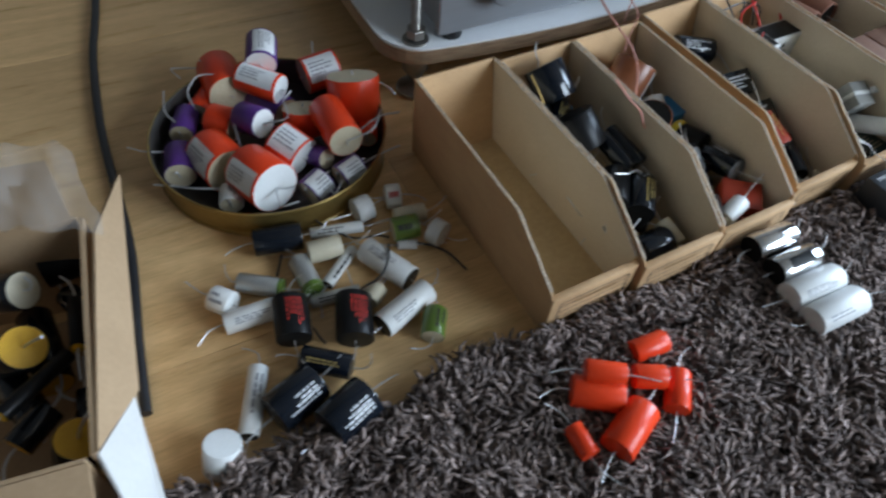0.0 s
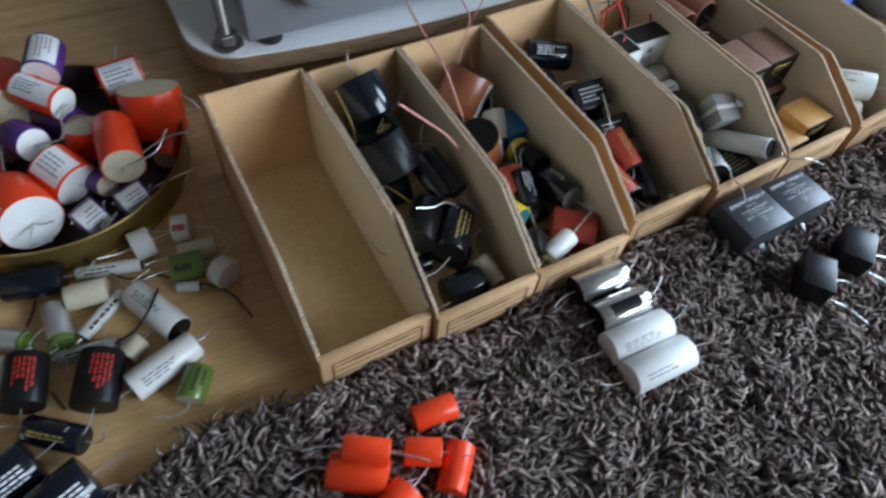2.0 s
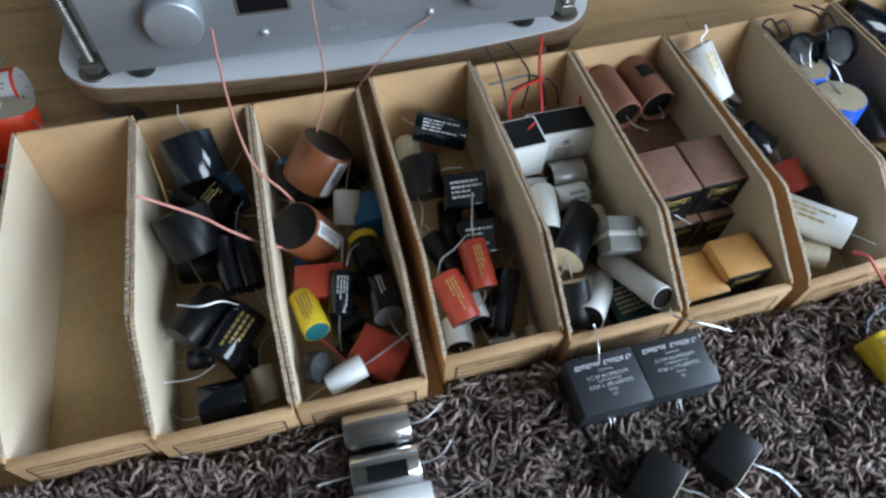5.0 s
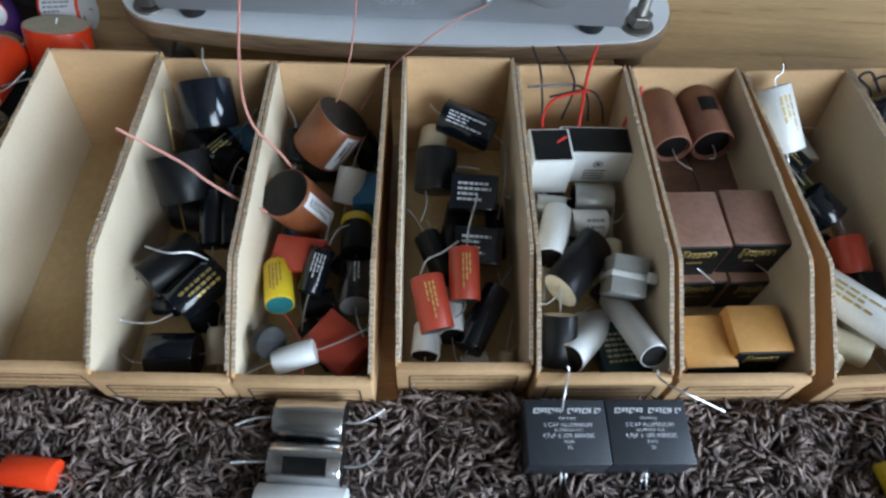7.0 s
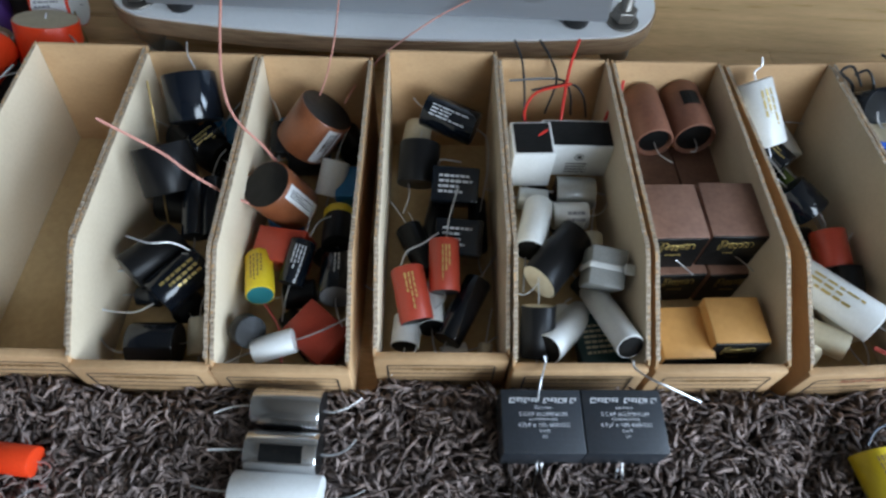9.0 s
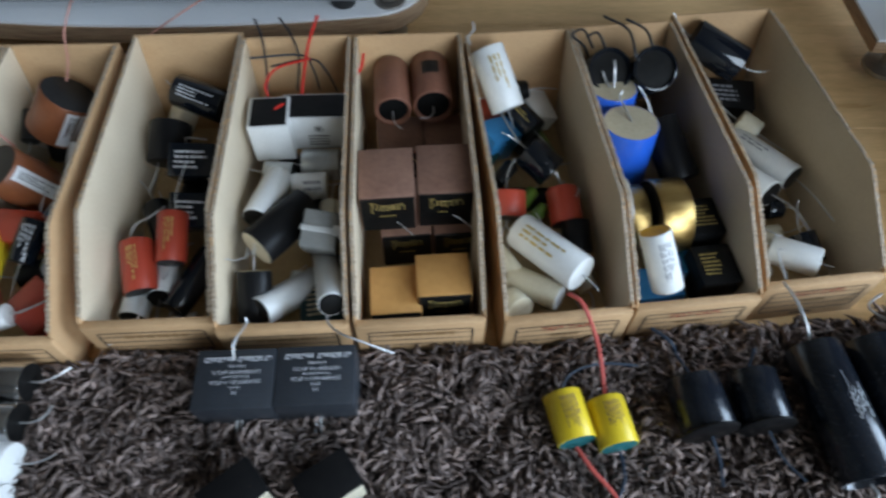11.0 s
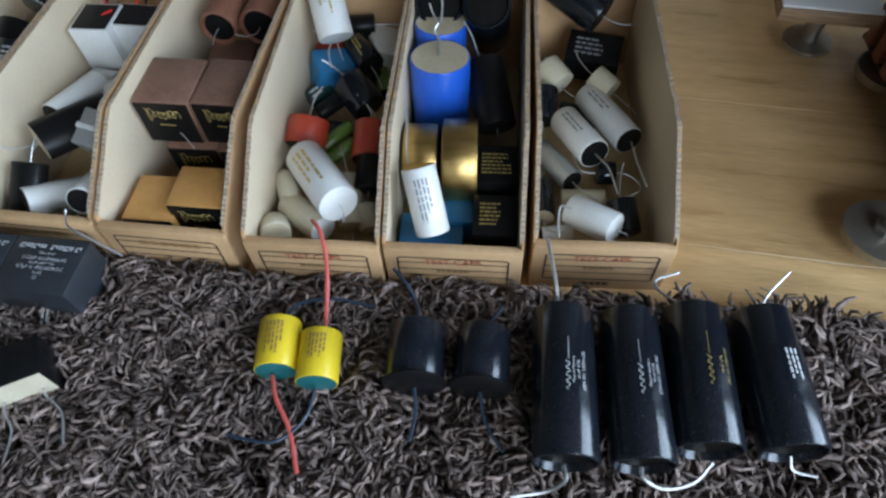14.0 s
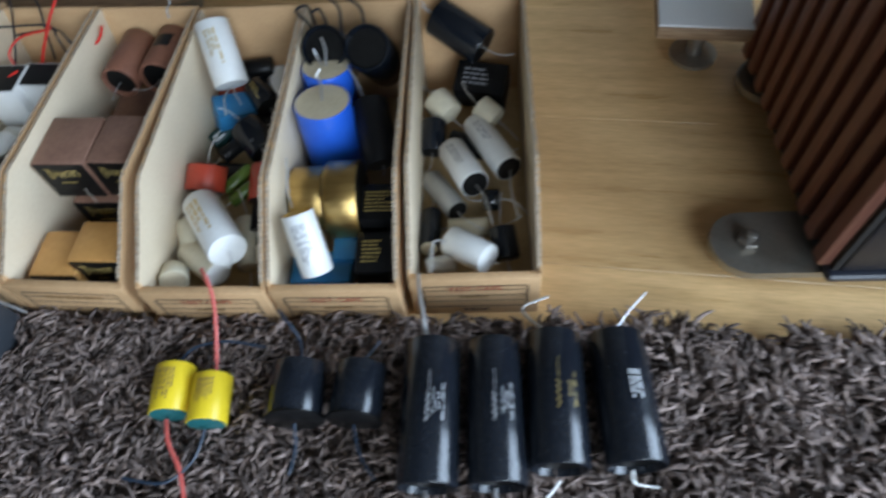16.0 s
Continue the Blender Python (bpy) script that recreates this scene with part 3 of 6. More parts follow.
    line(W / 2 - 0.011, 0.0062, W / 2 + 0.011, 0.0072), line(W / 2 - 0.011, 0.0095, W / 2 + 0.011, 0.0105)
    for k in range(4):
        line(W / 2 - 0.009 + k * 0.005, 0.0074, W / 2 - 0.0062 + k * 0.005, 0.0093)
    part("printed_form", quads_bm(quads), INK, root, "black printed ruled box")
    if words:
        bm = text_bm(words, 0.0088)
        for v in bm.verts:
            v.co = Vector((W / 2 + v.co.x, -0.0036, 0.0425 + v.co.y + 0.04 * v.co.x))
        tagged(part("handwriting", bm, pen, root, "red handwritten words"), kind="stuff")
    else:
        rects = bars(W * 0.28, W * 0.76, 0.036, 0.0455, 1, rng, 0.9)
        tagged(part("handwriting", quads_bm([((u0, -0.0036, v0), (u1, -0.0036, v0), (u1, -0.0036, v1), (u0, -0.0036, v1)) for u0, u1, v0, v1 in rects]), OCHRE, root, "faded pen marks"), kind="stuff")
    if words:
        rects = bars(W * 0.38, W * 0.62, 0.027, 0.034, 1, rng, 0.9)
        tagged(part("handwriting", quads_bm([((u0, -0.0036, v0), (u1, -0.0036, v0), (u1, -0.0036, v1), (u0, -0.0036, v1)) for u0, u1, v0, v1 in rects]), OCHRE, root, "faded pen marks"), kind="stuff")
    return root


BIN_LABELS = [
    "empty open-fronted brown cardboard bin on the oak floor",
    "brown cardboard bin filled with black capacitors",
    "brown cardboard bin with brown, yellow, red and black capacitors",
    "brown cardboard bin half full of black and red capacitors",
    "brown cardboard bin with white blocks and white tube capacitors",
    "brown cardboard bin packed with brown and tan box capacitors",
    "brown cardboard bin heaped with white, red and black capacitors",
    "brown cardboard bin with blue cans and gold foil capacitors",
    "brown cardboard bin with white and cream capacitors",
]
for i, (bx, by, yaw) in enumerate(BINS):
    storage_bin(i, bx, by, yaw, BIN_LABELS[i], "TEST CAPS" if i >= 6 else "", REDINK)


# ---- amplifier on its plywood board ----
def rounded_slab_bm(w, d, z0, z1, radius, bow, seg=8):
    """A board with rounded corners and a gently bowed front edge, front towards -Y."""
    pts = []
    for cx, cy, a0 in ((w - radius, -d + radius, -90), (w - radius, d - radius, 0), (-w + radius, d - radius, 90), (-w + radius, -d + radius, 180)):
        for k in range(seg + 1):
            a = radians(a0 + 90 * k / seg)
            pts.append((cx + radius * math.cos(a), cy + radius * math.sin(a)))
    front = [(-w + radius + (2 * w - 2 * radius) * k / 12, -d) for k in range(1, 12)]
    pts = pts + front
    bm = bmesh.new()
    lo = []
    hi = []
    for x, y in pts:
        if y < 0:
            y -= bow * (1 - (x / w) ** 2)
        lo.append(bm.verts.new((x, y, z0)))
        hi.append(bm.verts.new((x, y, z1)))
    bm.faces.new(list(reversed(lo)))
    bm.faces.new(hi)
    for k in range(len(pts)):
        bm.faces.new((lo[k], lo[(k + 1) % len(pts)], hi[(k + 1) % len(pts)], hi[k]))
    return bm


def hex_bm(r, z0, z1):
    return lathe_bm([(r * 0.93, z0), (r, z0 + 0.001), (r, z1 - 0.001), (r * 0.93, z1)], 6, True)


BOARD = pose(-0.036, 0.593, 0, 0, 0, 0.6)
board = empty("equipment_board", BOARD)
tagged(board, "white laminate plywood board on threaded rods and spikes", "equipment stand")
part("core", rounded_slab_bm(0.2925, 0.228, 0.053, 0.0715, 0.05, 0.026), PLY, board, "layered birch plywood edge")
part("top_sheet", rounded_slab_bm(0.291, 0.2265, 0.0715, 0.0742, 0.05, 0.026), WHITELAM, board, "white laminate top")
for sx in (-1, 1):
    for sy in (-1, 1):
        px, py = sx * 0.2515, sy * 0.2115
        prof = []
        for k in range(130):
            prof += [(0.0066, 0.02 + k * 0.003), (0.0058, 0.0215 + k * 0.003)]
        part("threaded_rod", move_bm(lathe_bm(prof, 12, True), px, py), STEEL, board, "steel threaded rod", smooth=True)
        part("nut", move_bm(hex_bm(0.0125, 0.0795, 0.091), px, py), STEEL, board, "steel hexagon nut")
        part("washer", move_bm(lathe_bm([(0.007, 0.0744), (0.0165, 0.0744), (0.017, 0.0755), (0.0165, 0.0768), (0.007, 0.0768)], 24), px, py), STEEL, board, smooth=True)
        part("spike", move_bm(lathe_bm([(0.002, 0.006), (0.013, 0.03), (0.0165, 0.035), (0.0165, 0.0528)], 20, True), px, py), SPIKE, board, smooth=True)
        part("floor_disc", move_bm(lathe_bm([(0.022, 0.0), (0.024, 0.001), (0.024, 0.005), (0.022, 0.0065), (0.004, 0.0065)], 28, True), px, py), SPIKE, board, smooth=True)

AMP_Z = 0.0742
amp = empty("amplifier", pose(-0.035, 0.3585, AMP_Z, 0, 0, 0.9))
tagged(amp, "silver aluminium amplifier with round knobs and dark display", "amplifier")
part("faceplate", box_bm(-0.232, 0, 0.014, 0.232, 0.012, 0.186, 0.003, 3), ALU, amp, smooth=True)
part("case", box_bm(-0.226, 0.0122, 0.016, 0.226, 0.37, 0.184, 0.002, 2), ALU, amp, smooth=True)
for fx in (-0.204, 0.204):
    for fy in (0.0175, 0.33):
        part("foot", move_bm(lathe_bm([(0.009, 0), (0.0125, 0.001), (0.0135, 0.004), (0.0135, 0.0158)], 20, True), fx, fy, 0.0001), RUBBER, amp, "black rubber foot", smooth=True)


def knob(x, z, r, depth, name="knob"):
    bm = lathe_bm([(r, 0), (r, depth - 0.003), (r - 0.001, depth - 0.001), (r - 0.003, depth), (r * 0.2, depth + 0.0004)], 40, True)
    for v in bm.verts:
        v.co = Vector((x + v.co.x, -v.co.z - 0.0002, z + v.co.y))
    return part(name, bm, ALU, amp, smooth=True)


knob(-0.151, 0.074, 0.026, 0.022)
knob(0.151, 0.074, 0.026, 0.022)
part("display", box_bm(-0.093, -0.0012, 0.065, -0.047, 0.0005, 0.105, 0.0004, 1), SCREEN, amp, "dark glass display")
part("display_frame", box_bm(-0.096, -0.0007, 0.062, -0.044, 0.0005, 0.108, 0.0004, 1), STEEL, amp)
knob(0.007, 0.071, 0.018, 0.0012, "emblem")
for bx in (-0.075, 0.093):
    knob(bx, 0.040, 0.0052, 0.003, "button")
rects = [(-0.017 + 0.0062 * k, -0.0125 + 0.0062 * k) for k in (0, 1, 2)] + [(0.0045 + 0.0062 * k, 0.0088 + 0.0062 * k) for k in (0, 1, 2)]
part("model_mark", quads_bm([((u0 + 0.006, -0.0003, 0.0315), (u1 + 0.006, -0.0003, 0.0315), (u1 + 0.006, -0.0003, 0.0385), (u0 + 0.006, -0.0003, 0.0385)) for u0, u1 in rects]), GREYINK, amp)


# ---- loudspeaker with ribbed sides, and the second board ----
spk = empty("loudspeaker", pose(0.849, 0.089, 0, 0, 0, 6.7))
tagged(spk, "dark loudspeaker with reddish wooden ribs on its side", "loudspeaker")
part("cabinet", box_bm(0.012, 0.0, 0.03, 0.24, 0.262, 0.95, 0.004, 2), NAVY, spk, "dark lacquered cabinet", smooth=True)
part("side_backing", box_bm(0.007, 0.002, 0.031, 0.0118, 0.26, 0.948), DARKFELT, spk)
for k in range(11):
    y0 = 0.006 + 0.0235 * k
    part("rib", box_bm(-0.004, y0, 0.032, 0.0068, y0 + 0.0135, 0.946, 0.002, 2), WALNUT, spk, "reddish brown wooden rib", smooth=True)
part("plinth", box_bm(0.004, -0.004, 0.022, 0.25, 0.27, 0.0298, 0.002, 1), NAVY, spk)


def outrigger(px, py):
    bm = bmesh.new()
    pts = [(px + 0.03 * math.cos(radians(a)), py + 0.03 * math.sin(radians(a))) for a in range(90, 271, 15)]
    pts += [(px + 0.09, py - 0.03), (px + 0.09, py + 0.03)]
    lo = [bm.verts.new((x, y, 0.0135)) for x, y in pts]
    hi = [bm.verts.new((x, y, 0.0215)) for x, y in pts]
    bm.faces.new(lo), bm.faces.new(hi)
    for k in range(len(pts)):
        bm.faces.new((lo[k], lo[(k + 1) % len(pts)], hi[(k + 1) % len(pts)], hi[k]))
    part("outrigger", bm, SPIKE, spk, "nickel outrigger plate")
    part("bolt", move_bm(lathe_bm([(0.0045, 0.0216), (0.0045, 0.034), (0.003, 0.035)], 14, True), px, py), STEEL, spk, smooth=True)
    part("nut", move_bm(hex_bm(0.009, 0.0217, 0.0275), px, py), STEEL, spk)
    part("spike", move_bm(lathe_bm([(0.004, 0.0), (0.011, 0.004), (0.011, 0.0134)], 18, True), px, py), SPIKE, spk, smooth=True)


outrigger(-0.045, 0.036)
outrigger(0.16, 0.036)
outrigger(0.02, 0.225)

board2 = empty("equipment_board", pose(0.729, 0.331, 0, 0, 0, -1.0))
tagged(board2, "pale laminate board on round spike discs", "equipment stand")
part("core", box_bm(0, 0, 0.05, 0.09, 0.4, 0.064, 0.003, 2), PLY, board2, "plywood edge", smooth=True)
part("top_sheet", box_bm(0.0005, 0.0005, 0.0642, 0.0895, 0.3995, 0.067, 0.001, 1), WHITELAM, board2)
for px, py in ((0.045, 0.024), (0.045, 0.37)):
    part("floor_disc", move_bm(lathe_bm([(0.021, 0.012), (0.0235, 0.013), (0.0235, 0.017), (0.021, 0.018)], 28, True), px, py), SPIKE, board2, smooth=True)
    part("spike", move_bm(lathe_bm([(0.005, 0.0), (0.009, 0.003), (0.009, 0.0118)], 18, True), px, py), SPIKE, board2, smooth=True)
    part("post", move_bm(lathe_bm([(0.008, 0.0182), (0.008, 0.0498)], 18, True), px, py), STEEL, board2, smooth=True)

# ---- brass tin, carton and cable on the oak floor ----
tin = empty("round_tin", pose(-0.4887, 0.3322, 0))
tagged(tin, "shallow round brass-coloured tin holding a heap of capacitors", "tin")
part("tin_wall", lathe_bm([(0.125, 0.0005), (0.1285, 0.0005), (0.1298, 0.002), (0.1298, 0.005), (0.1288, 0.006), (0.1292, 0.034), (0.1316, 0.0355), (0.1322, 0.0375), (0.1313, 0.0392), (0.1298, 0.0385)], 96), TIN, tin, smooth=True)
part("tin_lining", lathe_bm([(0.1297, 0.0385), (0.1284, 0.036), (0.1275, 0.003), (0.12, 0.0022), (0.03, 0.0022)], 96, True, top_open=True), TINDARK, tin, "dark inner lining", smooth=True)


def panel_bm(a, b, c, d, t):
    """A thick panel from four corners."""
    a, b, c, d = (Vector(p) for p in (a, b, c, d))
    n = (b - a).cross(d - a).normalized() * t
    bm = bmesh.new()
    lo = [bm.verts.new(p) for p in (a, b, c, d)]
    hi = [bm.verts.new(p + n) for p in (a, b, c, d)]
    bm.faces.new(list(reversed(lo))), bm.faces.new(hi)
    for k in range(4):
        bm.faces.new((lo[k], lo[(k + 1) % 4], hi[(k + 1) % 4], hi[k]))
    return bm


carton = empty("carton", pose(0.007, -0.0145, 0))
tagged(carton, "open cardboard carton with folded flaps full of capacitors", "carton")
CZ = 0.12
part("side_wall", panel_bm((-0.706, -0.004, 0), (-0.686, 0.205, 0), (-0.686, 0.205, CZ), (-0.706, -0.004, CZ), 0.003), CARTON, carton)
part("back_wall", panel_bm((-0.689, 0.205, 0), (-1.02, 0.255, 0), (-1.02, 0.255, CZ), (-0.689, 0.205, CZ), 0.003), CARTON, carton)
part("front_wall", panel_bm((-1.05, 0.04, 0), (-0.7095, -0.004, 0), (-0.7095, -0.004, CZ), (-1.05, 0.04, CZ), 0.003), CARTON, carton)
part("far_wall", panel_bm((-1.023, 0.25, 0), (-1.053, 0.045, 0), (-1.053, 0.045, CZ), (-1.023, 0.25, CZ), 0.003), CARTON, carton)
part("base", box_bm(-1.02, 0.05, 0.0005, -0.71, 0.2, 0.003), CARTON, carton)
part("back_flap", panel_bm((-0.692, 0.208, CZ), (-1.02, 0.258, CZ), (-1.01, 0.318, CZ + 0.004), (-0.703, 0.283, CZ + 0.002), 0.0025), CARTON, carton, "raised kraft flap")
part("front_flap", panel_bm((-1.05, 0.036, CZ), (-0.708, -0.008, CZ), (-0.718, -0.105, CZ - 0.035), (-1.05, -0.07, CZ - 0.035), 0.0025), CARTON, carton, "kraft front flap folded outwards")
part("side_flap", panel_bm((-0.6788, 0.1837, CZ), (-0.7035, -0.0033, CZ), (-0.6793, 0.0504, 0.085), (-0.6546, 0.2839, 0.085), 0.0025), CARTON, carton, "kraft side flap folded outwards")
part("corner_flap", panel_bm((-0.7015, -0.004, CZ - 0.002), (-0.681, 0.048, 0.083), (-0.688, -0.03, 0.012), (-0.692, -0.09, 0.02), 0.002), CARTONW, carton, "white folded corner flap")
bm = bmesh.new()
rng = random.Random(4)
grid = [[bm.verts.new((-0.667 - 0.012 * i - 0.002 * j + rng.uniform(-0.003, 0.003), 0.17 + 0.018 * j + 0.006 * i + rng.uniform(-0.003, 0.003), CZ + 0.012 + 0.004 * math.sin(i * 1.9 + j) + rng.uniform(-0.003, 0.003))) for i in range(8)] for j in range(7)]
for r0, r1 in zip(grid, grid[1:]):
    for k in range(7):
        bm.faces.new((r0[k], r0[k + 1], r1[k + 1], r1[k]))
bag = mesh_ob("plastic_bag", move_bm(bm, 0.007, -0.0145), POLY, True)
solid = bag.modifiers.new("film", "SOLIDIFY")
solid.thickness = 0.0004
tagged(bag, "crumpled clear plastic bag tucked at the carton edge", "bag")

cable = mesh_ob("cable", tube_bm([(-0.60, 1.0, 0.0055), (-0.6287, 0.7295, 0.0055), (-0.651, 0.594, 0.0055), (-0.6632, 0.4527, 0.0055), (-0.664, 0.342, 0.0055), (-0.665, 0.24, 0.0055), (-0.677, 0.138, 0.0055), (-0.684, 0.06, 0.0055)], 0.0052, 10), BLKW, True)
tagged(cable, "black power cable running along the oak floor", "cable")


def black_wire(*pts):
    ob = mesh_ob("wire", tube_bm(pts, 0.0012, 6), BLKW, True)
    return tagged(ob, "short black insulated wire among the capacitors", "wire")


def flat_words(root, words, size, x, y, z, material):
    bm = text_bm(words, size)
    for v in bm.verts:
        v.co += Vector((x, y, z))
    tagged(part("lettering", bm, material, root), kind="stuff")


def big_block(top, yaw):
    """A large black block capacitor with printed top and four wire legs."""
    w, d, h = 0.0585, 0.0465, 0.040
    root = empty("capacitor", pose(top[0], top[1], top[2] - h / 2, 0, 0, yaw) @ pose(0, 0, 0, 1, 0, 0))
    tagged(root, "large black block capacitor with white printing on the rug", "capacitor", "large black block capacitors")
    part("body", box_bm(-w / 2, -d / 2, -h / 2, w / 2, d / 2, h / 2, 0.0012, 2), BLOCKBLK, root, smooth=True)
    z = h / 2 + 0.0003
    quads = []
    for n, u in enumerate((-0.0235, -0.0182, -0.0129, -0.0076, 0.0012, 0.0065, 0.0118, 0.0165, 0.0206)):
        w = 0.0018 if n == 7 else 0.0044
        # a slanted open frame for each sign of the maker's mark
        for x0, x1, y0, y1 in ((0, w, 0.0030, 0.0039), (0, w * (0.6 if n % 3 else 1), 0.0013 if n % 2 else 0, 0.0022 if n % 2 else 0.0009), (0, 0.0011, 0.0009, 0.0030), (w - 0.0011, w, 0.0004 if n % 2 else 0.0016, 0.0030)):
            quads.append([(u + x + 0.25 * y, 0.0128 + y, z) for x, y in ((x0, y0), (x1, y0), (x1, y1), (x0, y1))])
    tagged(part("brand_mark", quads_bm(quads), WHITEINK, root), kind="stuff")
    flat_words(root, "Germany", 0.0034, 0.001, 0.0095, z, WHITEINK)
    flat_words(root, "S CAP ALUMINIUM", 0.0042, 0.001, 0.0045, z, WHITEINK)
    flat_words(root, "ALUMINIUM FOIL", 0.0027, 0.001, 0.0008, z, WHITEINK)
    flat_words(root, "4,7\u00b5F \u00b1 10% 600VDC", 0.0042, 0.001, -0.0032, z, WHITEINK)
    flat_words(root, "RoHS", 0.0032, 0.001, -0.0074, z, WHITEINK)
    flat_words(root, "03", 0.0034, 0.001, -0.0115, z, WHITEINK)
    inv = root.matrix_world.inverted()
    for sx in (-0.85, 0.85):
        base = root.matrix_world @ Vector((sx * w / 2, -d / 2, -h * 0.15))
        part("lead", tube_bm([base + Vector((0, 0.001, 0)), base + Vector((0, -0.006, -0.004)), base + Vector((sx * 0.002, -0.016, -0.012)), base + Vector((sx * 0.003, -0.03, -0.012))], 0.0009, inverse=inv), LEAD, root, smooth=True)


def cream_block(top, yaw):
    """A small black block with one open side filled with cream resin."""
    w, d, h = 0.030, 0.041, 0.032
    root = empty("capacitor", pose(top[0], top[1], top[2] - h / 2, 0, 0, yaw))
    tagged(root, "small black block capacitor with cream resin side on the rug", "capacitor", "small black block capacitors")
    part("body", box_bm(-w / 2, -d / 2, -h / 2, w / 2, d / 2, h / 2, 0.001, 2), MATBLK, root, smooth=True)
    part("resin_side", box_bm(w / 2 - 0.001, -d / 2 + 0.0015, -h / 2 + 0.0015, w / 2 + 0.0006, d / 2 - 0.0015, h / 2 - 0.0015, 0.0003, 1), CREAM, root, "cream resin filling")
    inv = root.matrix_world.inverted()
    for sy in (-0.6, 0.6):
        base = root.matrix_world @ Vector((w / 2, sy * d / 2, -h * 0.1))
        way = (root.matrix_world.to_3x3() @ Vector((1, 0.3 * sy, 0))).normalized()
        part("lead", tube_bm([base - way * 0.001, base + way * 0.008, base + way * 0.022 + Vector((0.004, 0.002, -0.004)), base + way * 0.04 + Vector((0.002, -0.004, -0.006))], 0.0008, inverse=inv), LEAD, root, smooth=True)


# bin of black capacitors
cap((-0.1905, 0.2440, 0.1020), (-0.1830, 0.2140, 0.0740), 0.0234, BLACK, "glossy black capacitor with mirror shine standing on others", group="black capacitors", lead=(0, 0), wires=[(LEAD, 0.0007, (-0.1902, 0.2523, 0.0860), (-0.1885, 0.2547, 0.0980), (-0.1921, 0.2588, 0.1100), (-0.1906, 0.2628, 0.1220))])
cap((-0.1985, 0.1693, 0.0910), (-0.1882, 0.1423, 0.0630), 0.0236, MATBLK, "thick satin black capacitor with brass coloured leads", group="black capacitors", lead=(0, 0), wires=[(GOLDLEAD, 0.0008, (-0.2128, 0.1908, 0.0700), (-0.2135, 0.2025, 0.0900), (-0.2184, 0.2243, 0.1100)), (GOLDLEAD, 0.0008, (-0.2089, 0.1599, 0.0450), (-0.1979, 0.1354, 0.0500), (-0.1892, 0.1155, 0.0500))])
cap((-0.1902, 0.1990, 0.0520), (-0.1707, 0.2210, 0.0560), 0.0131, BLACK, "black capacitor with gold printing", group="black capacitors", ink=GOLDINK, lead=(0.012, 0), wires=[(LEAD, 0.0007, (-0.1707, 0.2210, 0.0560), (-0.1554, 0.2214, 0.0750), (-0.1448, 0.2294, 0.0850))])
cap((-0.1687, 0.1457, 0.0700), (-0.1606, 0.0991, 0.0600), 0.0101, BLACK, "glossy black tube capacitor leaning in the heap", group="black capacitors")
cap((-0.1548, 0.1509, 0.0700), (-0.1451, 0.1001, 0.0600), 0.0098, BLACK, "glossy black tube capacitor with bright streak", group="black capacitors")
cap((-0.1755, 0.1019, 0.0540), (-0.2061, 0.0649, 0.0560), 0.0157, MATBLK, "satin black tube capacitor with dull end", group="black capacitors", lead=(0.02, 0), wires=[(LEAD, 0.0008, (-0.2167, 0.0786, 0.0360), (-0.2331, 0.0753, 0.0400), (-0.2409, 0.0771, 0.0500), (-0.2469, 0.0913, 0.0600))])
cap((-0.1529, 0.0848, 0.0500), (-0.1815, 0.0488, 0.0460), 0.0168, BLACK, "black capacitor with gold printed name", group="black capacitors", ink=GOLDINK, wide=0.8, lines=3, lead=(0, 0), wires=[(LEAD, 0.0008, (-0.1831, 0.0435, 0.0460), (-0.1994, 0.0384, 0.0400), (-0.2215, 0.0388, 0.0400), (-0.2302, 0.0402, 0.0500), (-0.2308, 0.0453, 0.0600)), (LEAD, 0.0008, (-0.1529, 0.0826, 0.0600), (-0.1690, 0.0833, 0.0750), (-0.1848, 0.0791, 0.0800), (-0.2012, 0.0810, 0.0850))])
cap((-0.2119, 0.0650, 0.0180), (-0.1916, 0.0644, 0.0180), 0.0087, BLACK, "small black capacitor under others", group="black capacitors")
cap((-0.1619, 0.0189, 0.0280), (-0.1988, 0.0167, 0.0280), 0.0169, BLACK, "short glossy black capacitor on the bin base", group="black capacitors", lead=(0.012, 0), wires=[(LEAD, 0.0008, (-0.1978, 0.0102, 0.0280), (-0.2149, 0.0131, 0.0200), (-0.2238, 0.0194, 0.0300), (-0.2288, 0.0342, 0.0450), (-0.2325, 0.0461, 0.0550))])
cap((-0.1501, 0.0411, 0.0300), (-0.1464, 0.0124, 0.0220), 0.0089, CREAM, "cream capacitor beside the bin wall", ends=(WAX, WAX))
cap((-0.1618, 0.0477, 0.0260), (-0.1858, 0.0828, 0.0200), 0.0133, MATBLK, "satin black capacitor under others", group="black capacitors")
cap((-0.2127, 0.1543, 0.0285), (-0.1746, 0.1496, 0.0325), 0.0169, MATBLK, "satin black capacitor deep in the heap", group="black capacitors")
cap((-0.2096, 0.2220, 0.0490), (-0.1627, 0.1935, 0.0470), 0.0164, MATBLK, "satin black capacitor deep in the heap", group="black capacitors")
block((-0.1694, 0.2266, 0.0350), (0.0293, 0.0293, 0.0293), 22.9, CYAN, "sky blue block capacitor")
cap((-0.1637, 0.2074, 0.0500), (-0.1674, 0.1860, 0.0300), 0.0055, BLACK, "thin black capacitor in the bin", group="black capacitors")


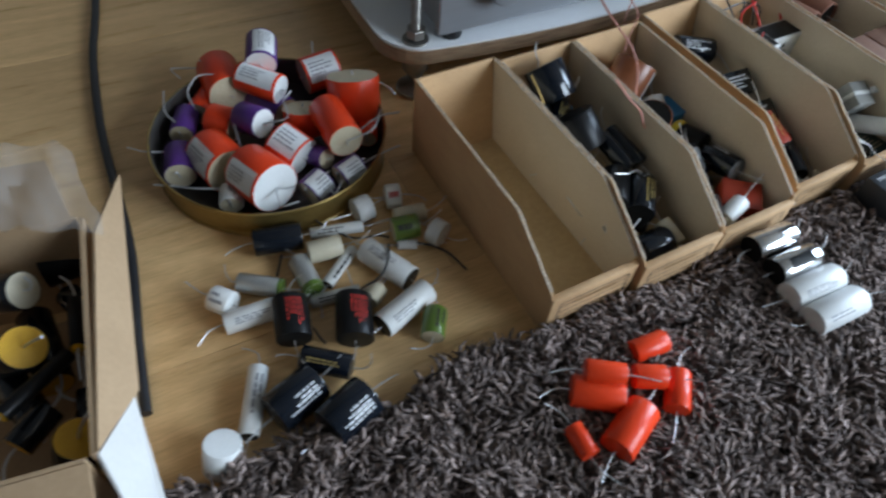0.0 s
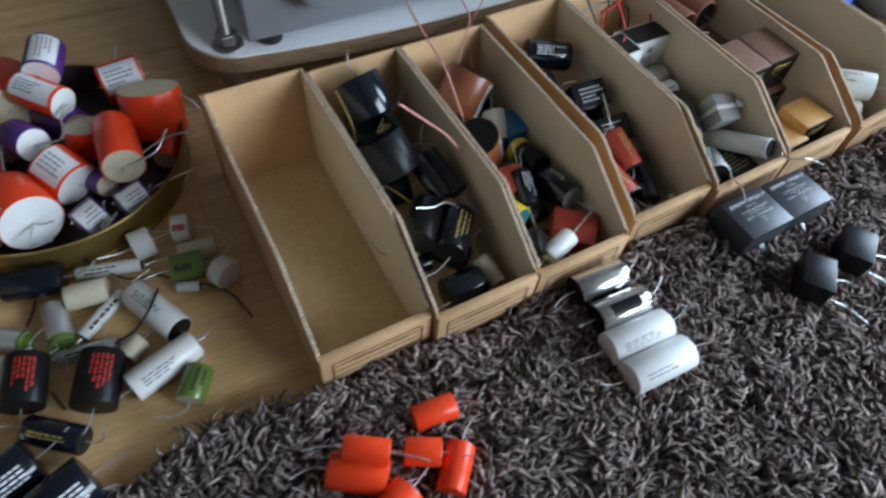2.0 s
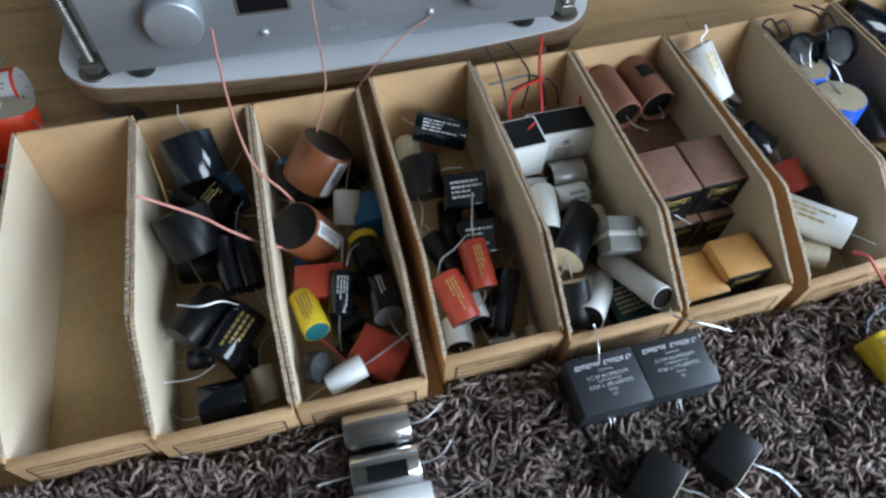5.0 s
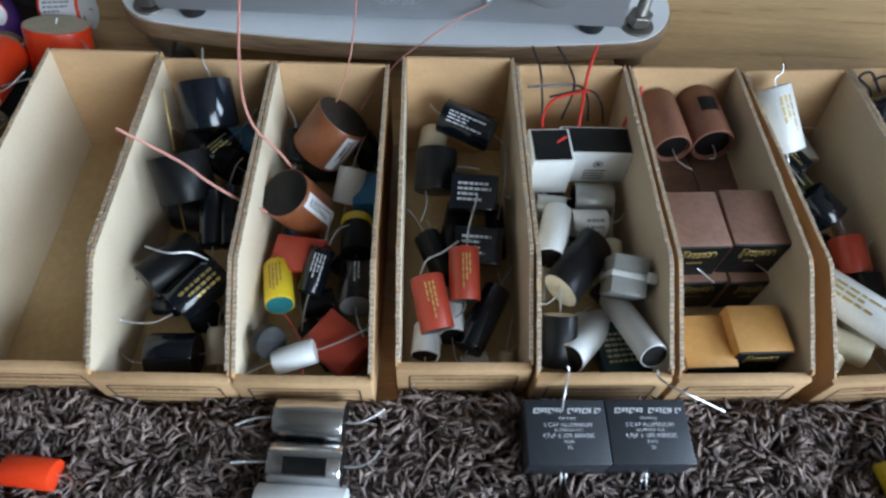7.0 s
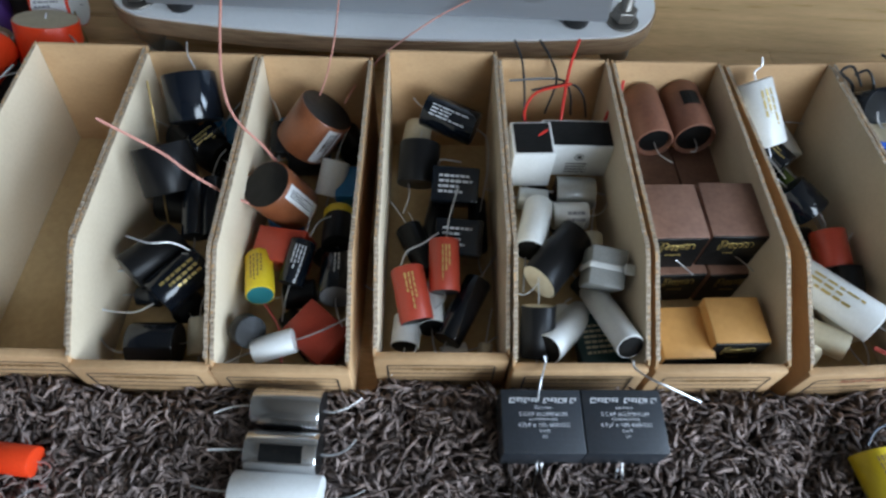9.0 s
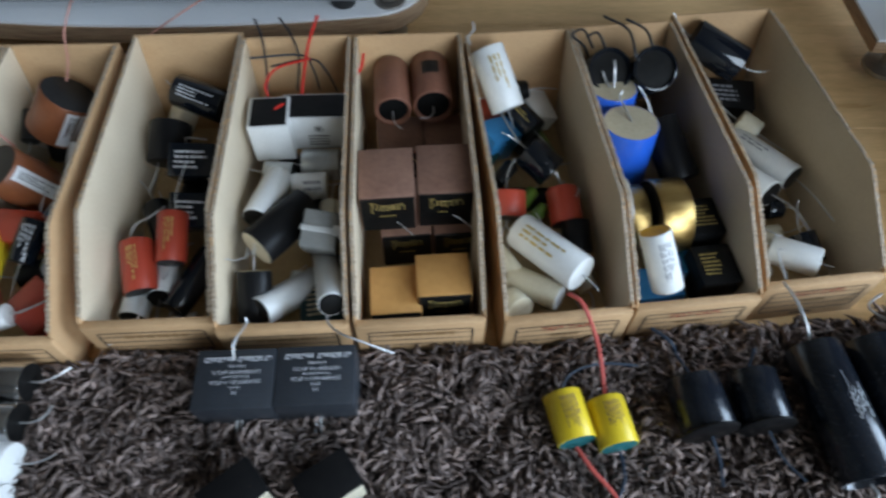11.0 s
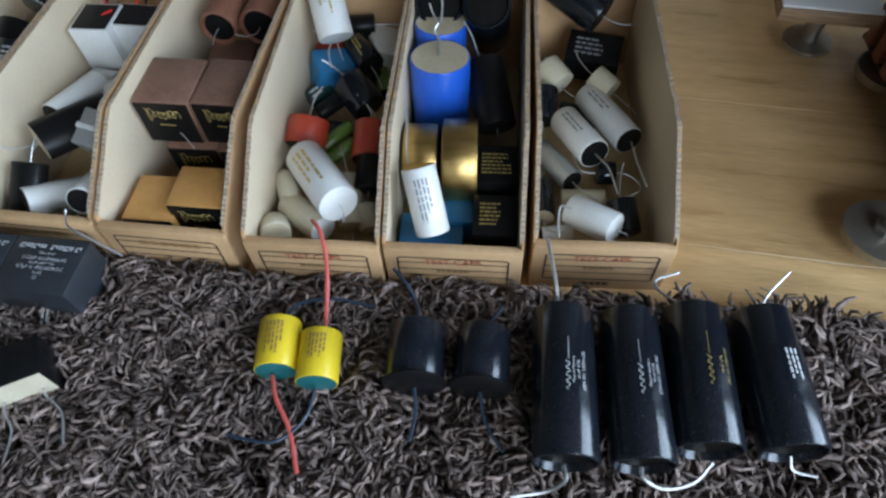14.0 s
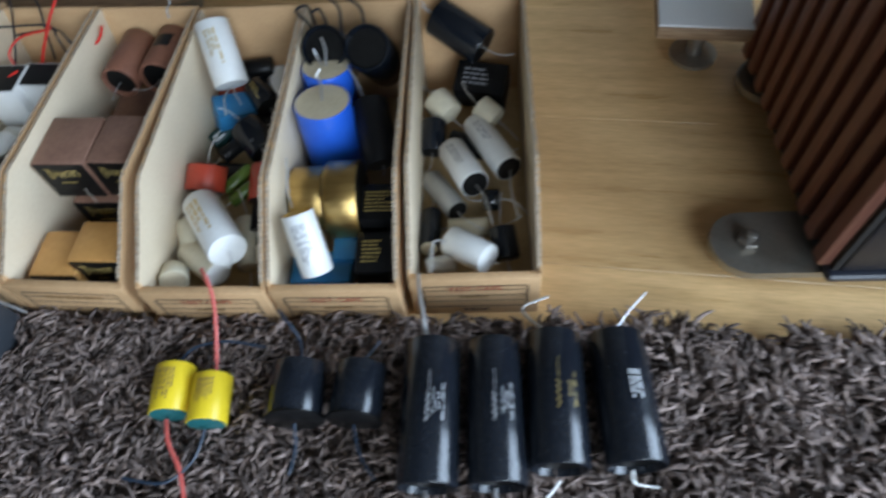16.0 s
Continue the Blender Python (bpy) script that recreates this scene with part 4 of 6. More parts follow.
# bin of brown, yellow, red and black capacitors
cap((-0.0657, 0.2230, 0.0880), (-0.0917, 0.2108, 0.0540), 0.0255, BROWN, "brown sleeved capacitor with dark resin top", paper=True, wide=0.28, turn=-0.9, ink=INK, lead=(0, 0), wires=[(PINKW, 0.0008, (-0.0783, 0.2362, 0.0810), (-0.0684, 0.2465, 0.1030), (-0.0623, 0.2497, 0.1230), (-0.0587, 0.2572, 0.1360), (-0.0591, 0.3021, 0.1470), (-0.0592, 0.3315, 0.1650)), (PINKW, 0.0008, (-0.0545, 0.2442, 0.0750), (-0.0457, 0.2663, 0.0790), (-0.0327, 0.2880, 0.0820), (-0.0182, 0.3096, 0.0850), (0.0235, 0.3438, 0.0970), (0.0591, 0.3581, 0.1110)), (LEAD, 0.0006, (-0.1019, 0.2736, 0.0550), (-0.1055, 0.2817, 0.0650), (-0.1233, 0.2939, 0.0750))])
cap((-0.1055, 0.1410, 0.0820), (-0.0887, 0.1494, 0.0380), 0.0221, BROWN, "brown sleeved capacitor with dark resin face", paper=True, wide=0.3, turn=-0.5, ink=INK, lead=(0, 0), wires=[(PINKW, 0.0011, (-0.1033, 0.1700, 0.0760), (-0.1114, 0.1702, 0.0970), (-0.1246, 0.1667, 0.1300), (-0.1311, 0.1779, 0.1520), (-0.1373, 0.2119, 0.1680), (-0.1422, 0.2673, 0.1920)), (PINKW, 0.0011, (-0.1138, 0.1276, 0.0680), (-0.1350, 0.1232, 0.0920), (-0.1529, 0.1195, 0.1200), (-0.1692, 0.1232, 0.1370), (-0.2007, 0.1208, 0.1720))])
cap((-0.0566, 0.1898, 0.0580), (-0.0620, 0.1630, 0.0400), 0.0124, WHITE, "short white capacitor in the bin", ends=(WAX, WAX))
block((-0.0973, 0.2373, 0.0350), (0.0396, 0.0297, 0.0297), 13.0, CYAN, "sky blue block capacitor")
block((-0.0418, 0.1729, 0.0370), (0.0280, 0.0340, 0.0300), 6.4, CYAN, "sky blue block capacitor with dark base")
block((-0.0995, 0.1419, 0.0160), (0.0298, 0.0199, 0.0199), 17.1, CYAN, "sky blue block capacitor deep in the heap")
block((-0.0912, 0.1036, 0.0400), (0.0428, 0.0299, 0.0279), -10.5, DKRED, "red block capacitor in the bin", tilt=(12, -8))
block((-0.0522, 0.0298, 0.0310), (0.0432, 0.0362, 0.0281), -38.1, DKRED, "red block capacitor with long lead", tilt=(8, 0), wires=[(LEAD, 0.0007, (-0.0629, 0.0210, 0.0450), (-0.0436, 0.0282, 0.0500), (-0.0267, 0.0336, 0.0600))])
cap((-0.1105, 0.0943, 0.0420), (-0.0998, 0.0537, 0.0500), 0.0115, YELLOW, "yellow capacitor with teal resin end", ends=(TEAL, TEAL), ink=OCHRE, lead=(0.02, 0), wires=[(CORALW, 0.001, (-0.1037, 0.0593, 0.0330), (-0.0938, 0.0475, 0.0350), (-0.0820, 0.0292, 0.0390), (-0.0752, 0.0019, 0.0410))])
cap((-0.0498, 0.1444, 0.0400), (-0.0454, 0.1047, 0.0480), 0.0136, MATBLK, "black capacitor with yellow end", ends=(YELLOW, EPOXY), band=(YELLOW, -1.0, -0.55), lead=(0, 0.01), wires=[(LEAD, 0.0007, (-0.0486, 0.1345, 0.0530), (-0.0617, 0.1228, 0.0580), (-0.0683, 0.1085, 0.0550))])
cap((-0.0728, 0.1050, 0.0540), (-0.0804, 0.0699, 0.0420), 0.0107, BLACK, "black capacitor with white printing", ink=WHITEINK)
cap((-0.0445, 0.0968, 0.0420), (-0.0399, 0.0557, 0.0500), 0.0139, BLACK, "black capacitor with grey end", ends=(EPOXY, GREYEND), ink=WHITEINK, wide=0.4, lines=2)
cap((-0.1076, 0.0256, 0.0470), (-0.0985, 0.0193, 0.0550), 0.0127, MATBLK, "black capacitor standing on end", lead=(0.012, 0))
cap((-0.0667, 0.0185, 0.0475), (-0.0976, 0.0090, 0.0425), 0.0099, WHITE, "white capacitor resting across others", ends=(WHITE, CREAM))
cap((-0.0873, 0.0668, 0.0260), (-0.0616, 0.0723, 0.0260), 0.0116, MATBLK, "black capacitor deep in the heap")
cap((-0.1126, 0.2245, 0.0650), (-0.1099, 0.1954, 0.0550), 0.0081, MATBLK, "dark capacitor standing in the corner")
cap((-0.1086, 0.2160, 0.0250), (-0.0707, 0.2187, 0.0250), 0.0152, MATBLK, "black capacitor deep in the heap")
cap((-0.0587, 0.2509, 0.0300), (-0.0439, 0.2214, 0.0300), 0.0134, MATBLK, "dark capacitor in the corner of the bin")
cap((-0.0551, 0.0195, 0.0180), (-0.0829, 0.0528, 0.0180), 0.0097, MATBLK, "black capacitor on the bin base")
cap((-0.0647, 0.1146, 0.0200), (-0.0343, 0.0926, 0.0200), 0.0104, MATBLK, "black capacitor deep in the heap")

# bin of black and red capacitors
cap((0.0204, 0.2491, 0.0700), (0.0678, 0.2310, 0.0640), 0.0161, BLACK, "black capacitor with white printing near the back", ink=WHITEINK, wide=0.7, lead=(0.015, 0), wires=[(LEAD, 0.0007, (0.0686, 0.2324, 0.0640), (0.0787, 0.2229, 0.0600), (0.0805, 0.1977, 0.0500), (0.0746, 0.1545, 0.0400))])
cap((0.0133, 0.2612, 0.0340), (0.0107, 0.2326, 0.0300), 0.0133, CREAM, "cream capacitor under a black one", ends=(WAX, WAX))
cap((0.0176, 0.2156, 0.0580), (0.0168, 0.1800, 0.0420), 0.0186, MATBLK, "satin black capacitor in the bin", lead=(0.012, 0), wires=[(LEAD, 0.0008, (0.0081, 0.1832, 0.0440), (0.0106, 0.1643, 0.0450), (0.0063, 0.1482, 0.0400))])
block((0.0513, 0.1689, 0.0550), (0.0407, 0.0305, 0.0346), -1.5, BLACK, "black block capacitor with white printing", ink=WHITEINK, lines=4, tilt=(28, 0), wires=[(LEAD, 0.0009, (0.0353, 0.1939, 0.0560), (0.0384, 0.1944, 0.0620), (0.0555, 0.1942, 0.0600))])
block((0.0565, 0.1253, 0.0390), (0.0408, 0.0306, 0.0347), -2.0, BLACK, "black block capacitor with white printing", ink=WHITEINK, lines=4, tilt=(28, 0))
cap((0.0112, 0.1400, 0.0300), (0.0333, 0.0974, 0.0260), 0.0119, MATBLK, "black tube capacitor in the bin")
cap((0.0153, 0.1463, 0.0300), (0.0209, 0.1264, 0.0240), 0.0061, CREAM, "small cream capacitor in the bin", ends=(WAX, WAX), lead=(0.01, 0.01))
cap((0.0438, 0.1104, 0.0580), (0.0464, 0.0686, 0.0440), 0.0126, DKRED, "red capacitor with gold printing", ends=(EPOXY, EPOXY), ink=GOLDINK, wide=0.6, lines=3, lead=(0, 0.02), wires=[(LEAD, 0.0007, (0.0459, 0.1118, 0.0600), (0.0470, 0.1232, 0.0700), (0.0530, 0.1480, 0.0800))])
cap((0.0143, 0.0872, 0.0480), (0.0258, 0.0443, 0.0360), 0.0138, DKRED, "red capacitor with gold printing", ends=(EPOXY, EPOXY), ink=GOLDINK, wide=0.6, lines=3, lead=(0, 0.03), wires=[(LEAD, 0.0007, (0.0090, 0.0881, 0.0500), (0.0140, 0.0974, 0.0580), (0.0259, 0.1029, 0.0620), (0.0392, 0.1123, 0.0660))])
cap((0.0330, 0.0844, 0.0190), (0.0375, 0.0440, 0.0270), 0.0120, WHITE, "white capacitor with black end", ends=(WHITE, EPOXY))
cap((0.0175, 0.0554, 0.0220), (0.0164, 0.0285, 0.0220), 0.0118, WHITE, "white capacitor with black end", ends=(WHITE, EPOXY))
cap((0.0750, 0.0885, 0.0300), (0.0501, 0.0337, 0.0260), 0.0119, BLACK, "black tube capacitor leaning by the wall")
cap((0.0824, 0.0367, 0.0180), (0.0813, 0.0273, 0.0160), 0.0058, CREAM, "small cream capacitor in the bin", ends=(WAX, WAX))
cap((0.0674, 0.0322, 0.0130), (0.0464, 0.0263, 0.0130), 0.0071, WHITE, "small white capacitor in the bin", ends=(WAX, WAX))
cap((0.0411, 0.1828, 0.0200), (0.0329, 0.1238, 0.0200), 0.0121, MATBLK, "black capacitor deep in the heap")
cap((0.0727, 0.1777, 0.0240), (0.0748, 0.1253, 0.0220), 0.0086, MATBLK, "black capacitor by the wall")

# bin of white blocks and white tubes
block((0.1168, 0.2041, 0.0640), (0.0368, 0.0389, 0.0433), 4.8, WHITE, "white block capacitor filled with black resin", top=EPOXY, wires=[(REDW, 0.0012, (0.1121, 0.2289, 0.0780), (0.1104, 0.2342, 0.0900), (0.1207, 0.2480, 0.0980), (0.1509, 0.2566, 0.1020)), (REDW, 0.0012, (0.1156, 0.1909, 0.0780), (0.1209, 0.2051, 0.0850), (0.1298, 0.2128, 0.0880)), (BLKW, 0.0011, (0.1099, 0.2318, 0.0780), (0.1100, 0.2486, 0.0920), (0.1062, 0.2724, 0.1100), (0.0984, 0.2899, 0.1200)), (BLKW, 0.0011, (0.1560, 0.2501, 0.0700), (0.1514, 0.2566, 0.0920), (0.1406, 0.2664, 0.0980), (0.0951, 0.2569, 0.1020))])
block((0.1598, 0.2143, 0.0640), (0.0665, 0.0327, 0.0392), 2.0, WHITE, "white block capacitor filled with black resin", top=EPOXY, ring=INK, wires=[(REDW, 0.0015, (0.1426, 0.2211, 0.0740), (0.1440, 0.2365, 0.0880), (0.1487, 0.2683, 0.1080), (0.1569, 0.2926, 0.1220)), (REDW, 0.0015, (0.1810, 0.2227, 0.0740), (0.1853, 0.2370, 0.0860), (0.1967, 0.2554, 0.0920), (0.1995, 0.2665, 0.1000)), (BLKW, 0.0011, (0.1327, 0.2555, 0.0650), (0.1387, 0.2638, 0.0980), (0.1320, 0.2795, 0.1100), (0.1212, 0.2918, 0.1200)), (BLKW, 0.0011, (0.1717, 0.2536, 0.0650), (0.1638, 0.2548, 0.0900), (0.1505, 0.2608, 0.0980), (0.1152, 0.2479, 0.1000))])
cap((0.1429, 0.1816, 0.0400), (0.1782, 0.1820, 0.0400), 0.0146, SILVER, "silver capacitor with black ends")
cap((0.1088, 0.1728, 0.0400), (0.1354, 0.1705, 0.0400), 0.0103, SILVER, "silver capacitor behind a white one")
cap((0.1263, 0.1591, 0.0490), (0.1151, 0.1047, 0.0570), 0.0129, WHITE, "white capacitor with black end", ends=(WHITE, EPOXY), lead=(0, 0), wires=[(LEAD, 0.0008, (0.1139, 0.1132, 0.0460), (0.1113, 0.0887, 0.0500), (0.1099, 0.0694, 0.0500))])
cap((0.1691, 0.1528, 0.0450), (0.1380, 0.1505, 0.0450), 0.0120, WHITE, "off-white capacitor with faint printing", ends=(CREAM, CREAM), ink=GREYINK, lines=2, lead=(0.03, 0))
cap((0.1566, 0.1253, 0.0525), (0.1209, 0.0732, 0.0605), 0.0174, MATBLK, "flat oval black capacitor with tan end", ends=(EPOXY, WAX), squash=0.7)
block((0.1732, 0.0875, 0.0620), (0.0287, 0.0317, 0.0297), -6.1, SMOKE, "smoky clear plastic block held by white tie", tie=NYLON, tilt=(22, 6))
cap((0.1732, 0.1363, 0.0400), (0.1718, 0.0999, 0.0340), 0.0094, CREAM, "cream capacitor in the bin", ends=(WAX, WAX))
cap((0.1208, 0.0550, 0.0555), (0.1219, 0.0213, 0.0315), 0.0140, MATBLK, "flat black capacitor beside the wall", ends=(WAX, EPOXY), squash=0.8)
cap((0.1643, 0.0696, 0.0160), (0.1270, 0.0226, 0.0440), 0.0129, WHITE, "white capacitor with black end, lead over the bin edge", ends=(WHITE, EPOXY), lead=(0, 0), wires=[(LEAD, 0.0008, (0.1227, 0.0101, 0.0600), (0.1233, 0.0049, 0.0580), (0.1183, -0.0125, 0.0620), (0.1177, -0.0238, 0.0500))])
cap((0.1712, 0.0870, 0.0280), (0.1879, 0.0201, 0.0620), 0.0110, WHITE, "long bluish white capacitor with black end", ends=(WHITE, EPOXY), lead=(0, 0), wires=[(LEAD, 0.0008, (0.1863, 0.0072, 0.0680), (0.1881, 0.0014, 0.0660), (0.1977, -0.0080, 0.0700), (0.2096, -0.0122, 0.0680), (0.2368, -0.0165, 0.0530))])
block((0.1748, 0.0413, 0.0240), (0.0395, 0.0468, 0.0125), 8.9, DKGREEN, "striped green and cream resistor strip", ink=WAX, lines=6)
cap((0.1488, 0.0743, 0.0200), (0.1467, 0.0611, 0.0180), 0.0070, WHITE, "small white capacitor in the bin", lead=(0.01, 0.01))
cap((0.1624, 0.1015, 0.0200), (0.1857, 0.0737, 0.0200), 0.0097, MATBLK, "black capacitor deep in the heap")
cap((0.1232, 0.2035, 0.0240), (0.1650, 0.1326, 0.0200), 0.0105, MATBLK, "dark capacitor deep in the heap")

# bin of brown and tan boxes
cap((0.2230, 0.2766, 0.0720), (0.2279, 0.2144, 0.0760), 0.0170, COPPER, "copper brown capacitor with black recessed end", ends=(EPOXY, EPOXY), rim=0.003, lead=(0, 0.03))
cap((0.2606, 0.2818, 0.0720), (0.2651, 0.2212, 0.0760), 0.0190, COPPER, "copper brown capacitor with black label", ends=(EPOXY, EPOXY), rim=0.003, lead=(0, 0.03), patch=(EPOXY, -0.5, 0.1, -0.3, 0.55))
block((0.2265, 0.1275, 0.0710), (0.0462, 0.0530, 0.0440), 4.5, BRBOX, "brown box capacitor with black face and gold mark", face=EPOXY, frontink=GOLDINK, group='brown box capacitors', wires=[(LEAD, 0.0005, (0.2257, 0.1025, 0.0660), (0.2361, 0.1001, 0.0600), (0.2492, 0.0907, 0.0550))])
block((0.2750, 0.1325, 0.0710), (0.0462, 0.0530, 0.0440), 3.0, BRBOX, "brown box capacitor with black face and gold mark", face=EPOXY, frontink=GOLDINK, group='brown box capacitors', wires=[(LEAD, 0.0005, (0.2788, 0.1061, 0.0660), (0.2896, 0.1036, 0.0600), (0.3026, 0.0941, 0.0550))])
block((0.2398, 0.1260, 0.0275), (0.0435, 0.0629, 0.0451), 5.5, BRBOX, "brown box capacitor in the lower layer", face=EPOXY, frontink=GOLDINK, group='brown box capacitors')
block((0.2851, 0.1289, 0.0275), (0.0438, 0.0633, 0.0454), 5.5, BRBOX, "brown box capacitor in the lower layer", face=EPOXY, frontink=GOLDINK, group='brown box capacitors')
block((0.2329, 0.2109, 0.0275), (0.0433, 0.0469, 0.0449), 6.2, BRBOX, "brown box capacitor in the lower layer", face=EPOXY, frontink=GOLDINK, group='brown box capacitors')
block((0.2772, 0.2140, 0.0275), (0.0436, 0.0473, 0.0452), 6.2, BRBOX, "brown box capacitor in the lower layer", face=EPOXY, frontink=GOLDINK, group='brown box capacitors')
block((0.2353, 0.0411, 0.0275), (0.0404, 0.0441, 0.0452), 4.8, TANBOX, "tan box capacitor in the bin", face=EPOXY, group='tan box capacitors')
block((0.2741, 0.0489, 0.0385), (0.0434, 0.0392, 0.0455), 4.1, TANBOX, "tan box capacitor with black face and gold mark", face=EPOXY, frontink=GOLDINK, group='tan box capacitors')

# bin of white, red and black capacitors
cap((0.3142, 0.2661, 0.1070), (0.3354, 0.2242, 0.0700), 0.0159, WHITE, "white capacitor with gold band leaning out of the bin", ends=(WHITE, WHITE), ink=GOLDINK, wide=0.7, lines=3, lead=(0, 0.02), wires=[(LEAD, 0.0008, (0.2975, 0.2356, 0.1350), (0.2957, 0.2403, 0.1400), (0.2999, 0.2426, 0.1450), (0.2989, 0.2470, 0.1500))])
cap((0.3308, 0.2622, 0.0540), (0.3583, 0.2688, 0.0540), 0.0098, MATBLK, "small black capacitor under the white one")
block((0.3257, 0.2204, 0.0330), (0.0364, 0.0283, 0.0344), 34.8, CYAN, "teal blue block capacitor", tilt=(10, 15), wires=[(LEAD, 0.0007, (0.3279, 0.2368, 0.0600), (0.3330, 0.2079, 0.0700), (0.3415, 0.1864, 0.0700))])
cap((0.3438, 0.2485, 0.0470), (0.3639, 0.2241, 0.0420), 0.0134, BLACK, "black capacitor with gold emblem", ink=GOLDINK, lines=2, wide=0.4)
cap((0.3530, 0.1904, 0.0520), (0.3762, 0.1705, 0.0420), 0.0163, BLACK, "glossy black capacitor in the bin")
cap((0.3080, 0.1923, 0.0220), (0.3240, 0.2113, 0.0260), 0.0091, DKGREEN, "dark green capacitor with pale printing", ink=WHITEINK, lines=2)
cap((0.3256, 0.1723, 0.0260), (0.3413, 0.1925, 0.0280), 0.0075, MATBLK, "small black capacitor in the bin")
cap((0.3312, 0.1423, 0.0500), (0.3310, 0.1217, 0.0380), 0.0173, DKRED, "red capacitor beside the wall", ends=(DKRED, EPOXY))
cap((0.3828, 0.1512, 0.0420), (0.3862, 0.1187, 0.0320), 0.0147, DKRED, "red capacitor in the bin", ends=(DKRED, EPOXY))
cap((0.3392, 0.1356, 0.0220), (0.3594, 0.1610, 0.0280), 0.0064, GREEN, "glossy green capacitor in the bin")
cap((0.3494, 0.1243, 0.0220), (0.3684, 0.1415, 0.0280), 0.0062, GREEN, "glossy green capacitor in the bin")
cap((0.3398, 0.1000, 0.0500), (0.3850, 0.0495, 0.0600), 0.0160, WHITE, "large white capacitor with gold mark", ends=(WHITE, WHITE), ink=GOLDINK, wide=0.8, lines=3, lead=(0, 0.022))
cap((0.3327, 0.0656, 0.0285), (0.3708, 0.0409, 0.0365), 0.0119, CREAM, "cream capacitor with white end", ends=(WAX, WHITE), lead=(0.01, 0))
cap((0.3291, 0.0424, 0.0315), (0.3373, 0.0275, 0.0395), 0.0117, CREAM, "cream capacitor standing on end", ends=(WHITE, WAX), lead=(0, 0))
cap((0.3915, 0.1177, 0.0380), (0.3934, 0.0907, 0.0280), 0.0125, MATBLK, "black capacitor in the bin")
cap((0.3715, 0.1040, 0.0245), (0.3858, 0.0595, 0.0165), 0.0104, CREAM, "cream capacitor under the white one", ends=(WAX, WAX))
cap((0.3923, 0.0801, 0.0205), (0.4014, 0.0601, 0.0145), 0.0089, CREAM, "cream capacitor in the corner", ends=(WAX, WAX))
cap((0.3210, 0.0908, 0.0320), (0.3372, 0.0635, 0.0320), 0.0090, CREAM, "cream capacitor beside the wall", ends=(WAX, WAX))
block((0.3677, 0.2585, 0.0370), (0.0303, 0.0363, 0.0202), 24.4, WHITE, "pale grey flat block", tilt=(10, 25))
block((0.3123, 0.2589, 0.0220), (0.0354, 0.0303, 0.0303), 9.2, DKRED, "red block capacitor under the blue one")
cap((0.3253, 0.2550, 0.0190), (0.3670, 0.2246, 0.0190), 0.0137, MATBLK, "black capacitor deep in the heap")
cap((0.3653, 0.2475, 0.0220), (0.3796, 0.2102, 0.0220), 0.0075, GREEN, "green capacitor by the wall")
cap((0.3228, 0.1595, 0.0165), (0.3812, 0.1597, 0.0165), 0.0113, MATBLK, "black capacitor deep in the heap")

# bin of blue cans and gold foils
cap((0.4680, 0.2409, 0.1060), (0.4629, 0.3120, 0.0180), 0.0206, BLACK, "black screw terminal can with looped wires", lead=(0, 0), rim=0.003, wires=[(BLKW, 0.0013, (0.4613, 0.2629, 0.0960), (0.4482, 0.2456, 0.1150), (0.4416, 0.2661, 0.1280), (0.4197, 0.2805, 0.1320)), (BLKW, 0.0013, (0.4722, 0.2641, 0.0960), (0.4651, 0.2581, 0.1150), (0.4592, 0.2716, 0.1240), (0.4410, 0.2792, 0.1300))])
cap((0.4278, 0.2429, 0.1025), (0.4162, 0.3078, 0.0205), 0.0205, BLACK, "black screw terminal can with looped wires", lead=(0, 0), rim=0.003, wires=[(BLKW, 0.0013, (0.4144, 0.2679, 0.0900), (0.4064, 0.2722, 0.1050), (0.3948, 0.2791, 0.1120), (0.4053, 0.2832, 0.1150), (0.4146, 0.2693, 0.1050)), (BLKW, 0.0013, (0.4255, 0.2692, 0.0900), (0.4254, 0.2694, 0.1050), (0.4177, 0.2790, 0.1150), (0.4082, 0.2787, 0.1100))])
cap((0.4304, 0.2310, 0.0930), (0.4302, 0.2214, 0.0080), 0.0222, BLUE, "bright blue can with cream top", ends=(WAX, WAX), lead=(0, 0), wires=[(LEAD, 0.001, (0.4279, 0.2290, 0.0930), (0.4229, 0.2352, 0.0970), (0.4195, 0.2388, 0.1040)), (LEAD, 0.001, (0.4310, 0.2295, 0.0930), (0.4306, 0.2394, 0.1040), (0.4283, 0.2420, 0.1140))])
cap((0.4387, 0.1840, 0.0950), (0.4392, 0.1747, 0.0080), 0.0246, BLUE, "bright blue can with cream top", ends=(WAX, WAX), lead=(0, 0), wires=[(LEAD, 0.001, (0.4387, 0.1840, 0.0950), (0.4340, 0.2024, 0.0980), (0.4302, 0.2067, 0.1020), (0.4327, 0.2119, 0.1060))])
cap((0.4719, 0.2054, 0.0750), (0.4907, 0.1554, 0.0500), 0.0164, MATBLK, "satin black tube capacitor", lead=(0, 0.01), wires=[(LEAD, 0.0008, (0.4668, 0.2091, 0.0780), (0.4591, 0.2195, 0.0900), (0.4515, 0.2266, 0.0980))])
cap((0.4529, 0.1137, 0.0500), (0.4803, 0.1175, 0.0500), 0.0330, GOLD, "round gold foil wrapped capacitor standing on edge", ends=(EPOXY, EPOXY), lead=(0, 0))
cap((0.4209, 0.1161, 0.0440), (0.4480, 0.1198, 0.0440), 0.0285, GOLD, "round gold foil wrapped capacitor standing on edge", ends=(EPOXY, EPOXY), lead=(0, 0))
